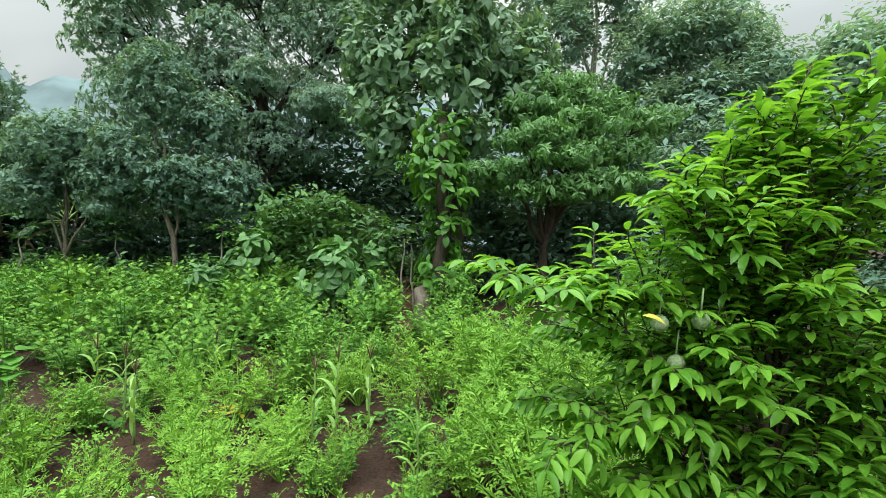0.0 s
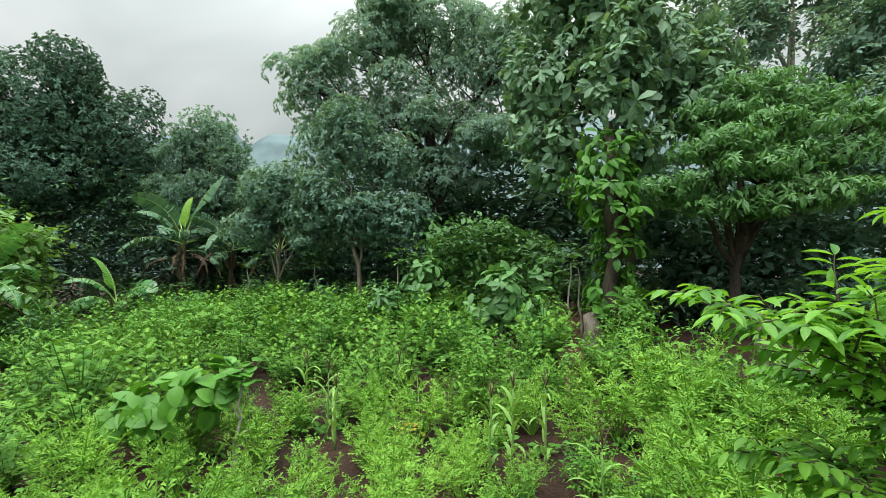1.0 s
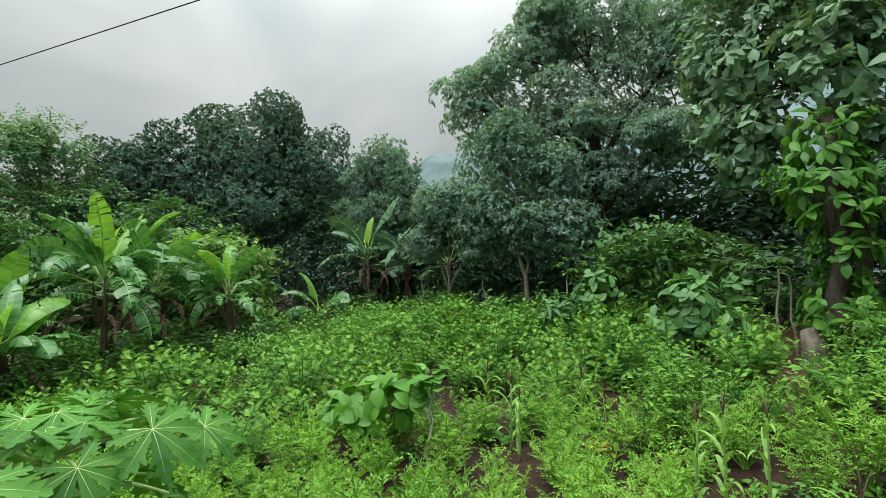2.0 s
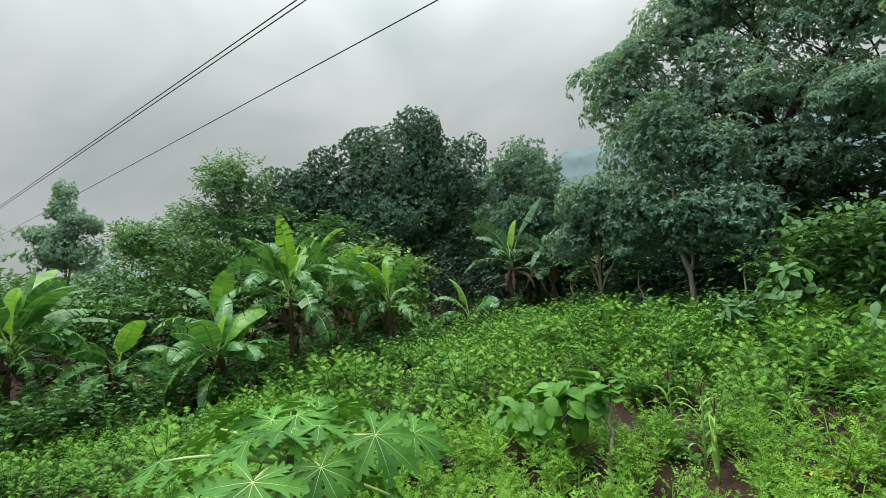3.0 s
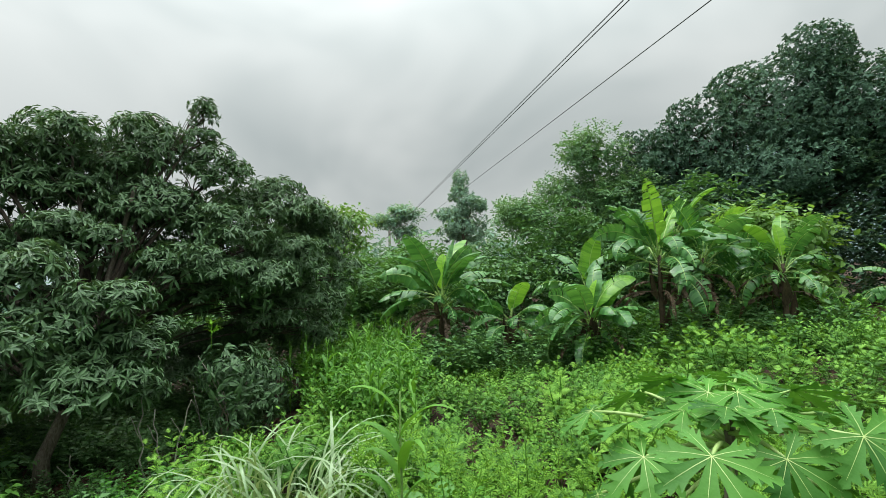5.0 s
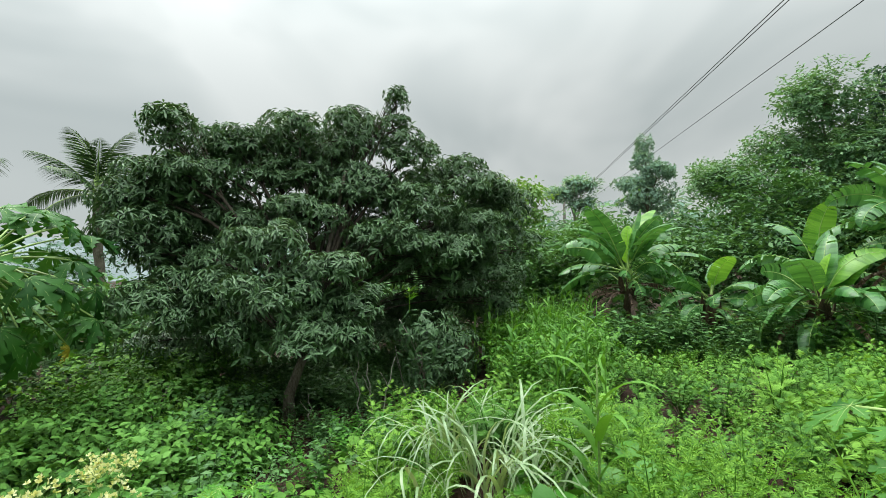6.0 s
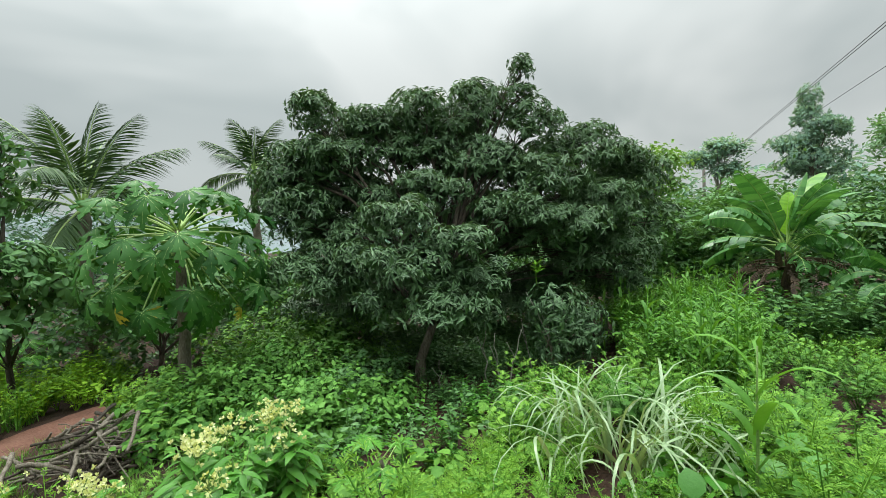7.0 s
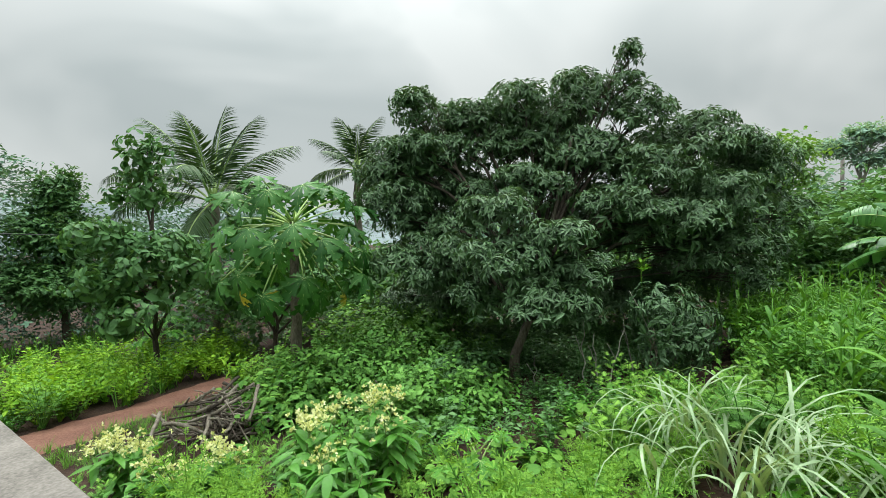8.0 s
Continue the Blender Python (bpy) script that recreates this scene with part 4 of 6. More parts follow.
def build_back_trees():
    make_tree("tall_tree", G(-5.9, 14.9), "tall dense dark tree, bluish mist haze in its leaf colour", [(-2.6, -1.4, 5.0, 1.9, 1.8, 1.5), (-3.1, -1.6, 7.0, 1.6, 1.6, 1.5), (-1.6, -0.8, 8.6, 1.9, 1.8, 1.6), (0.3, 0, 9.2, 2.0, 2.0, 1.7), (2.3, 0.6, 7.6, 2.0, 1.9, 1.7), (2.4, 0.6, 5.2, 1.9, 1.8, 1.4), (-0.3, -0.2, 6.2, 2.2, 2.0, 1.8), (0.6, 0, 4.0, 1.7, 1.5, 0.9)], MIST_GREEN, 13000, SLIM, 0.145, "whorls", 9, 0.24, 0.5, BARK_DARK, 0.5, 0.2, 0.10, group="trees round the clearing", masses=(0.42, 0.8), under=0.3)
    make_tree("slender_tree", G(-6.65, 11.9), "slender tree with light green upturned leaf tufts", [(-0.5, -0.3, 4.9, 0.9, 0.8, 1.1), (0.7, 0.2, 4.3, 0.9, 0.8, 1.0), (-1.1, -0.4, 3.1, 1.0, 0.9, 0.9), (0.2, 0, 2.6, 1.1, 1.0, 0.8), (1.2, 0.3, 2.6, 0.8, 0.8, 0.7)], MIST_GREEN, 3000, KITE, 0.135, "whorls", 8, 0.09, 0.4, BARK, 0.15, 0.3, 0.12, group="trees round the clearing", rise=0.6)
    make_tree("slender_tree", G(-9.3, 11.7), "slender tree with leaf tufts, haze in their green", [(0, 0, 3.5, 1.1, 1.0, 0.9), (-0.8, 0, 2.6, 0.9, 0.9, 0.8), (0.9, 0.2, 2.5, 0.9, 0.9, 0.8)], MIST_GREEN, 2200, KITE, 0.135, "whorls", 8, 0.07, 0.4, BARK, 0.15, 0.3, 0.1, group="trees round the clearing", rise=0.5)
    make_tree("broad_leaf_tree", G(0.25, 10.1), "leafy tree with large obovate leaves, haze paling their green", [(-1.3, 0.5, 5.4, 1.2, 1.1, 1.2), (0.6, 0.7, 5.8, 1.5, 1.3, 1.3), (-0.3, 0.7, 7.4, 1.7, 1.5, 1.3), (1.6, 0.6, 4.6, 1.1, 1.0, 0.9), (-1.5, 0.3, 3.9, 0.9, 0.9, 0.8), (0.4, 0.6, 8.8, 1.8, 1.6, 1.2), (0.0, -0.5, 4.7, 0.9, 0.7, 0.9), (0.2, -0.4, 5.9, 0.9, 0.7, 0.7), (0.3, -0.4, 3.7, 0.6, 0.5, 0.5)], BROAD, 2500, OBOVATE, 0.235, "whorls", 7, 0.13, 0.5, BARK_DARK, 0.25, 0.25, 0.1, group="trees round the clearing", rise=0.5)
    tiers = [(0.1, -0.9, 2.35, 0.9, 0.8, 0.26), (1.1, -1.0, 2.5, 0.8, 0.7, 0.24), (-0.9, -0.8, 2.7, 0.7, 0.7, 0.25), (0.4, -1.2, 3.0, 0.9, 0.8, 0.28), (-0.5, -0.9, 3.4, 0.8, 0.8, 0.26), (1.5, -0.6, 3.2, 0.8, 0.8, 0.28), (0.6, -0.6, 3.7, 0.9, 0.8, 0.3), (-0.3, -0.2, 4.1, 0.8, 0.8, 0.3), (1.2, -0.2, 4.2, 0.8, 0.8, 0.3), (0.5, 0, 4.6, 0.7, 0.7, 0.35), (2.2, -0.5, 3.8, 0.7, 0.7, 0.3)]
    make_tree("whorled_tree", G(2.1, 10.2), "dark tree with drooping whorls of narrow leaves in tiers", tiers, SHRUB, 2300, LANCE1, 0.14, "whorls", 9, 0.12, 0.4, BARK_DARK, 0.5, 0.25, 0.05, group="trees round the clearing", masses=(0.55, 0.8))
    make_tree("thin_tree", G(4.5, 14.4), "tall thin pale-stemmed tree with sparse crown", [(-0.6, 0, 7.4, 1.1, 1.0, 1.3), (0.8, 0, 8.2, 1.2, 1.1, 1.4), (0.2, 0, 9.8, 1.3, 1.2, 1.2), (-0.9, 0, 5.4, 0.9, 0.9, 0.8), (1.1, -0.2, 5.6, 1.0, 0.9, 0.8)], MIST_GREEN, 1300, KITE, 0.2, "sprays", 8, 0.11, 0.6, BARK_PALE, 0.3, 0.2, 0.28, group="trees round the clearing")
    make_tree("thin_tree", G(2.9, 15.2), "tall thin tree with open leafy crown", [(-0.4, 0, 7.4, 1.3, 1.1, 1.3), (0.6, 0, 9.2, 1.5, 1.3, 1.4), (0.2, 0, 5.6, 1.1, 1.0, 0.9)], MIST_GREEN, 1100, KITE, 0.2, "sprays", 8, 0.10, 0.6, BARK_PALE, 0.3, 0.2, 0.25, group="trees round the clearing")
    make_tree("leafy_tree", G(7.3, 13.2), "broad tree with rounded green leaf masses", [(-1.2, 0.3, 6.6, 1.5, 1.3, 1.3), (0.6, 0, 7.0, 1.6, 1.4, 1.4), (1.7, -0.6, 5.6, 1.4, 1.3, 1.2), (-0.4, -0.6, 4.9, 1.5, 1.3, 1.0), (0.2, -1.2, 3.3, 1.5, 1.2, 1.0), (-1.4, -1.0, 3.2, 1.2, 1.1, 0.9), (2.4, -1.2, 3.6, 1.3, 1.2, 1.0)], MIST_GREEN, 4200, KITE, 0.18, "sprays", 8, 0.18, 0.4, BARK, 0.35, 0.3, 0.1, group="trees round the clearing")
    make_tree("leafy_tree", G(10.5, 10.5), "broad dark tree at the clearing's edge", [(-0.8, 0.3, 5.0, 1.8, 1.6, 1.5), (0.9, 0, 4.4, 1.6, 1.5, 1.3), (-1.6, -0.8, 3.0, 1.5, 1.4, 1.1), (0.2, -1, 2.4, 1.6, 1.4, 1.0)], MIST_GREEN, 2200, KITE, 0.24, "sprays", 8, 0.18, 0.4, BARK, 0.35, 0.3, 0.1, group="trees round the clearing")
    make_tree("upright_tree", G(-13.9, 13.2), "tree with upright feathery leaf tufts, mist in their colour", [(-0.9, 0, 5.2, 1.1, 1.1, 1.3), (0.4, 0.1, 5.9, 1.2, 1.1, 1.2), (1.3, 0.3, 4.6, 1.0, 1.0, 1.2), (-0.2, 0, 3.8, 1.6, 1.4, 1.0), (0.2, 0, 2.3, 1.6, 1.4, 0.8)], MIST_GREEN, 4400, SLIM, 0.15, "whorls", 9, 0.16, 0.4, BARK_DARK, 0.1, 0.3, 0.08, group="trees round the clearing", rise=0.8)
    make_tree("jackfruit_tree", G(-18.4, 10.6), "huge dark domed tree with dense rounded crown", [(0, -0.2, 6.8, 2.7, 2.8, 2.4), (-0.9, -2.4, 5.8, 2.0, 2.1, 2.0), (1.2, 1.8, 6.3, 2.3, 2.3, 2.0), (-1.5, -4.2, 5.5, 1.6, 1.7, 1.5), (0.2, -0.5, 4.6, 2.8, 2.8, 1.4), (1.4, 2.6, 4.6, 2.0, 2.0, 1.5), (-1.6, -3.8, 4.0, 1.6, 1.6, 1.1)], MIST_DARK, 14500, KITE, 0.135, "whorls", 8, 0.32, 0.4, BARK_DARK, 0.0, 0.1, 0.0, group="trees round the clearing", rise=0.7, masses=(0.32, 0.86))
    make_tree("leafy_tree", G(-19.2, 3.7), "green tree with a tall rounded top behind bananas", [(0, 0, 6.3, 1.1, 1.2, 1.2), (-0.2, -1.0, 4.9, 1.2, 1.2, 0.9), (0, 0.8, 4.6, 1.3, 1.4, 1.0), (0, -2.6, 3.9, 1.3, 1.3, 1.0), (0, 0, 3.2, 1.6, 2.2, 1.1)], MIDTREE, 3800, KITE, 0.155, "sprays", 8, 0.14, 0.4, BARK, 0.25, 0.3, 0.06, group="trees round the clearing")
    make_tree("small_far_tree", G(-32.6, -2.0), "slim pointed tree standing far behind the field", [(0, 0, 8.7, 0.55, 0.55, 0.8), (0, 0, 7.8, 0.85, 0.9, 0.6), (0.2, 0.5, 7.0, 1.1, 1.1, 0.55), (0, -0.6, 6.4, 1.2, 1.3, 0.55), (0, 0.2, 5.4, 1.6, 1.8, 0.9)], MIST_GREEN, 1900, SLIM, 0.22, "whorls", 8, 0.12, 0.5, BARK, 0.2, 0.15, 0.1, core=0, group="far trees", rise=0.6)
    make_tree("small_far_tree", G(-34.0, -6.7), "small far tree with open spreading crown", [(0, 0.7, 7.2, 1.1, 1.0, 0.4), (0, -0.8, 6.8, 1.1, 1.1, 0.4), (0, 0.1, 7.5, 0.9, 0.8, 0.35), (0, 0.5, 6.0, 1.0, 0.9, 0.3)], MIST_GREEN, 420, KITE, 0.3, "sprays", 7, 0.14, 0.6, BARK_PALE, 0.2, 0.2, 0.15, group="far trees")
    make_tree("light_tree", G(-16.8, -5.7), "light yellow-green tree with airy crown", [(0, 0.5, 4.5, 0.9, 1.0, 0.7), (0, -0.8, 4.7, 0.9, 1.0, 0.8), (0, -0.1, 3.9, 1.0, 1.2, 0.6)], YTREE, 320, OVAL1, 0.19, "sprays", 7, 0.10, 0.4, BARK, 0.3, 0.2, 0.2, group="trees round the clearing", core=0)


def thicket(name, line, height, depth, n, leaf, shape, size, label, k=7):
    """A stretch of dense wood edge that nobody could count, with an uneven top."""
    line = np.asarray(line, float)
    u = rng.uniform(0, len(line) - 1, n)
    x = np.interp(u, np.arange(len(line)), line[:, 0]) + rng.normal(0, depth, n)
    y = np.interp(u, np.arange(len(line)), line[:, 1]) + rng.normal(0, depth, n)
    top = height * (0.75 + 0.45 * np.array([noise.noise(Vector((a * 0.45, b * 0.45, 3.3))) for a, b in zip(x, y)]))
    f = rng.random(n) ** 0.75
    p = np.column_stack((x, y, gz(x, y) + top * f))
    g = Geo()
    sprays(g, p, unit(ball(n) * np.array([1, 1, 0.5]) + UP * 0.4), k, size, shape)
    single(name, g, leaf, label, "thicket", "stuff")


def build_thickets():
    # Thickets in the dark tree leaf have the wood's shade in their colour.
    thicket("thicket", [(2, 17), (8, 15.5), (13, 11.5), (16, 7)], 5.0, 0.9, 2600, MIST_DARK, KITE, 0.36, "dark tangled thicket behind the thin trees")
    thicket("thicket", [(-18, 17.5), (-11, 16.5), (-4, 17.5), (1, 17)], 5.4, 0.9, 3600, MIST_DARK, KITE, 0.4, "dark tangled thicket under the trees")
    thicket("thicket", [(-21, 4), (-18, 12), (-13, 15)], 5.5, 0.9, 7500, MIST_DARK, KITE, 0.22, "thicket below the domed tree, shade in its leaf colour")
    thicket("bush_belt", [(-16.2, -1.2), (-16.4, 1.5), (-16.0, 4.5), (-15.2, 7.2)], 4.6, 0.8, 3600, BUSH, KITE, 0.2, "dense green bushes behind the banana plants")
    thicket("bush_belt", [(-16, -10), (-15.2, -6.5), (-14.8, -4.0), (-16, -2.0)], 4.3, 0.8, 4000, BUSH, KITE, 0.2, "dark bushes behind the corn")
    thicket("far_wood", [(-44, 30), (-42, 14), (-44, 5), (-44, -4), (-42, -14), (-34, -24), (-24, -30)], 6.6, 1.8, 4200, MIST_GREEN, KITE, 0.6, "far wood beyond the field, haze in its leaf colour")
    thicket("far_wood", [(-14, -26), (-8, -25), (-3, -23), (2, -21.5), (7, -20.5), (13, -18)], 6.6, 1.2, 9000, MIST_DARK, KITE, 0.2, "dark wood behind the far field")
    thicket("bush_belt", [(-12, -13.5), (-9.5, -14), (-6, -14.2), (-3.0, -14.6)], 2.9, 0.7, 1200, BUSH, OVAL1, 0.22, "dark bushes below the palms")
    thicket("bush_belt", [(2.4, 11.6), (4.0, 10.8), (6.0, 10.0), (8.5, 8.2), (11, 5)], 1.7, 0.5, 900, MIST_DARK, LANCE1, 0.24, "undergrowth at the wood's edge, darkened in colour for shade")
    thicket("bush_belt", [(-4.8, 12.8), (-3.4, 11.8), (-1.8, 11.9)], 2.7, 0.5, 650, BUSH, OBOVATE1, 0.22, "shaded shrubs beside the footpath")
    # This belt is added to keep light from entering behind the mango.
    thicket("bush_belt", [(-12.5, -6.5), (-11, -8.6), (-8.5, -10.2), (-6.5, -11)], 3.3, 0.6, 1300, BUSH, OVAL1, 0.2, "bushes added behind the mango tree to block light")
    thicket("bush_belt", [(0.3, 12.4), (2.5, 12.2), (5, 12)], 4.6, 0.6, 1200, MIST_DARK, OBOVATE1, 0.26, "dense shrubs behind the climber, shade in their leaf colour")
    thicket("bush_belt", [(-10.6, 13.3), (-8, 13.6), (-6, 13.8)], 2.3, 0.5, 600, MIST_DARK, OBOVATE1, 0.27, "shrubs under the slender trees, darkened in colour for shade")


def build_edge_plants():
    """Climber column, bright bush, saplings and shrubs along the wood's edge."""
    root = thing("climber_column", G(0.02, 9.4), "leaning trunk wrapped in a large-leaved climber", "climber")
    g = Geo()
    tube(g, bent((0.05, 0, -0.2), (-0.05, 0.1, 4.2), 0, 0.05, 8), np.linspace(0.16, 0.09, 8), 9)
    part("trunk", g, BARK_DARK, root)
    g = Geo()
    n = 190
    z = rng.uniform(0.55, 4.0, n)
    a = rng.uniform(0, 6.28, n)
    r = 0.30 + 0.16 * np.sin(z * 3.1 + np.cos(a)) + abs(rng.normal(0, 0.14, n)) + 0.12 * (z > 2.6)
    p = np.column_stack((np.cos(a) * r + 0.05 - 0.03 * z, np.sin(a) * r, z))
    whorls(g, p, np.column_stack((np.cos(a), np.sin(a), 0.4 * np.ones(n))), 4, 0.25, OBROUND, 0.9, 0.25, rise=0.45)
    part("climber_leaves", g, VINE, root)
    g = Geo()
    tube(g, bent((0, 0, -0.2), (-0.16, 0.05, 0.6), 0, 0.03, 6), (0.3, 0.24, 0.2, 0.19, 0.17, 0.12), 12)
    single("tree_stump", g, BARK, "old grey weathered tree stump", "stump", at=G(-0.28, 9.1))
    make_bush("bright_bush", G(-4.3, 12.4), "light green leafy bush in open light", [(0, 0, 1.6, 0.5, 0.5, 0.6), (0.5, 0, 1.0, 0.6, 0.5, 0.6), (-0.4, 0, 2.3, 0.3, 0.3, 0.5)], SHRUB, 130, OBROUND, 0.19, "whorls", 6)
    make_bush("large_leaved_shrub", G(-1.95, 8.4), "leafy shrub with large upright grey-green leaves", [(0, 0, 1.0, 0.5, 0.45, 0.5), (-0.35, 0, 0.75, 0.45, 0.4, 0.45), (0.4, 0.1, 0.65, 0.45, 0.4, 0.4), (0.1, 0, 1.45, 0.22, 0.22, 0.22)], SHRUB, 85, OBROUND, 0.26, "whorls", 5, hang=0.0)
    make_bush("large_leaved_shrub", G(-3.95, 9.5), "low shrub with large grey-green leaves", [(0, 0, 1.0, 0.4, 0.4, 0.4), (0.15, 0.1, 1.4, 0.3, 0.3, 0.3)], SHRUB, 36, OBROUND, 0.25, "whorls", 5, hang=0.0)
    make_bush("large_leaved_shrub", G(-4.5, 9.0), "small shrub with pointed upright leaves", [(0, 0, 0.85, 0.3, 0.3, 0.4)], SHRUB, 30, LANCE, 0.32, "whorls", 5, hang=0.0)
    make_bush("large_leaved_shrub", G(-1.35, 10.0), "thin young shrub in the shade", [(0, 0, 1.2, 0.3, 0.3, 0.45)], SHRUB, 40, OBROUND, 0.2, "whorls", 4, hang=0.1)
    for x, y, h, lean in ((-0.9, 9.8, 1.5, 0.1), (-0.62, 9.95, 1.4, -0.05), (-5.2, 11.0, 1.6, 0.1), (-8.1, 11.9, 1.5, -0.1), (-10.3, 11.4, 1.6, 0.15)):
        root = thing("sapling", G(x, y), "thin pale sapling stem with few leaves", "sapling", "saplings")
        g = Geo()
        tube(g, bent((0, 0, -0.1), (lean, 0, h), 0, 0.03, 7), np.linspace(0.03, 0.014, 7), 6)
        part("stem", g, BARK_PALE, root)
        g = Geo()
        p = np.column_stack((rng.normal(lean, 0.25, 14), rng.normal(0, 0.25, 14), h + rng.uniform(-0.1, 0.5, 14)))
        whorls(g, p, np.tile(UP, (14, 1)), 4, 0.2, OBOVATE, 0.8, 0.2)
        part("leaves", g, SHRUB, root)
    make_bush("broad_shrub", G(-4.18, 3.55), "low shrub with big rounded dusty leaves", [(0, 0, 0.55, 0.45, 0.45, 0.35), (0.35, 0.1, 0.7, 0.35, 0.35, 0.3), (-0.35, -0.1, 0.5, 0.35, 0.35, 0.3)], VINE, 48, leaf_shape(0.78, 4, 0.25, 0.3, 0.42, 0.7), 0.2, "whorls", 4, hang=0.3)
    root = thing("bare_stemmed_sapling", G(-3.4, 3.55), "thin crooked pale sapling with few top leaves", "sapling")
    g = Geo()
    tube(g, bent((0, 0, -0.05), (-0.02, 0.12, 0.95), 0, 0.035, 8), np.linspace(0.02, 0.01, 8), 6)
    tube(g, bent((0, 0.02, 0.2), (0.22, -0.05, 0.45), 0, 0.02, 5), np.linspace(0.012, 0.006, 5), 5)
    tube(g, bent((0, 0.05, 0.5), (-0.2, 0.1, 0.8), 0, 0.02, 5), np.linspace(0.01, 0.005, 5), 5)
    part("stem", g, BARK_PALE, root)
    g = Geo()
    p = np.array([(-0.02, 0.12, 0.95), (-0.2, 0.1, 0.8), (0.1, 0.1, 0.85), (-0.1, 0.05, 0.9), (0.02, 0.2, 1.0)])
    whorls(g, p, np.tile(UP, (len(p), 1)), 5, 0.17, ROUND, 0.8, 0.2)
    part("leaves", g, VINE, root)


# ---- bananas, papayas, corn, grass ----


def build_bananas():
    make_banana(G(-11.6, 3.25), 2.2, 14, 1.75, "tall banana plant with torn leaves and pale new leaf", turn=0.4, dead=9, extra=((-60, 40, 120, 0.9), (0, 45, 130, 0.8)))
    make_banana(G(-11.8, 4.25), 2.05, 14, 1.6, "banana plant with ragged glossy leaves", turn=1.4, new_leaf=False, dead=9, extra=((20, 30, 110, 0.9),))
    make_banana(G(-11.3, 5.65), 1.75, 10, 1.45, "slim banana plant with upright fresh leaves", turn=2.2, dead=8)
    make_banana(G(-11.1, 1.6), 1.0, 10, 1.5, "short banana plant with broad light leaves", turn=0.9, dead=6, torn=0.3, extra=((-40, 20, 75, 0.8), (150, 78, 30, 0.9)))
    make_banana(G(-12.6, -1.7), 1.8, 8, 1.9, "large banana plant with many spreading leaves", turn=2.0, torn=0.7, dead=12, extra=((90, 75, 40, 0.8), (60, 82, 20, 0.8), (110, 70, 40, 0.8), (-90, 20, 60, 0.9), (-105, 40, 60, 1.0), (-75, 5, 60, 0.9), (85, 32, 65, 1.0), (105, 5, 70, 0.9), (45, 58, 60, 1.0), (-50, 58, 60, 1.0)))
    make_banana(G(-11.9, -0.05), 1.2, 7, 1.1, "young banana sucker with pale leaves", turn=0.2, dead=2, torn=0.15)
    make_banana(G(-13.1, 11.8), 2.5, 7, 2.2, "banana plant by the trees, bluish haze in its leaf colour", BANANA_FAR, True, 5, 0.8, turn=0.5)
    make_banana(G(-12.2, 12.9), 2.2, 6, 2.0, "banana plant with drooping leaves dulled for haze", BANANA_FAR, False, 4, 0.8, turn=1.1)
    make_banana(G(-10.6, 13.4), 2.1, 6, 1.8, "banana plant beside the trees, leaf colour dulled for haze", BANANA_FAR, True, 3, 0.4, turn=2.1)
    make_banana(G(-11.7, 8.6), 0.8, 5, 1.4, "small banana plant at the field's edge", turn=1.3, new_leaf=False, dead=1)
    make_bush("pale_bush", G(-13.0, 6.2), "tall bush of pale green leaves behind the banana plants", [(0, 0, 2.75, 0.7, 0.7, 0.5), (0.2, 0.8, 2.4, 0.7, 0.7, 0.5), (-0.1, -0.7, 2.6, 0.7, 0.6, 0.55), (0.3, 0.2, 1.4, 0.9, 1.1, 0.7)], YTREE, 420, OVATE, 0.2, "sprays", 7, stems=9)
    make_banana(G(-14.2, 4.6), 2.8, 6, 1.8, "banana plant rising behind the others", turn=0.7, dead=2)
    make_banana(G(-12.6, 1.9), 1.6, 6, 1.5, "banana plant half hidden among the clump", turn=1.9, dead=3)


def build_papayas():
    ring = tuple((20 + 45 * i, 26 + 8 * (i % 3), 0.26 + 0.05 * (i % 2), 0.21) for i in range(8)) + tuple((i * 30, 6 + 9 * (i % 2), 0.44 + 0.1 * (i % 3), 0.23 + 0.03 * (i % 2)) for i in range(12)) + tuple((15 + i * 36, -16, 0.5 + 0.12 * (i % 2), 0.22) for i in range(10))
    make_papaya(G(-3.1, 0.5), 1.44, 7, 0.22, 0.22, "young papaya plant with big lobed leaves among weeds", (60, 30), 0.03, fixed=ring, turn=0.3, lower=12, inner=0.6, broad=0.95, outer=PAPAYA_MID)
    make_papaya(G(-3.7, -8.95), 3.05, 50, 1.3, 0.44, "tall papaya tree with wide crown of lobed leaves", (46, -55), 0.085, yellow=3, turn=0.5, mat=PAPAYA_DEEP, broad=1.05, lower=16, droop=(0.55, 0.85))
    make_papaya(G(-2.45, -14.3), 0.95, 9, 0.5, 0.3, "small papaya beside the path", (60, 0), 0.06)
    make_papaya(G(-3.3, -3.9), 0.55, 6, 0.28, 0.2, "papaya seedling in the undergrowth", (60, 10), 0.02)


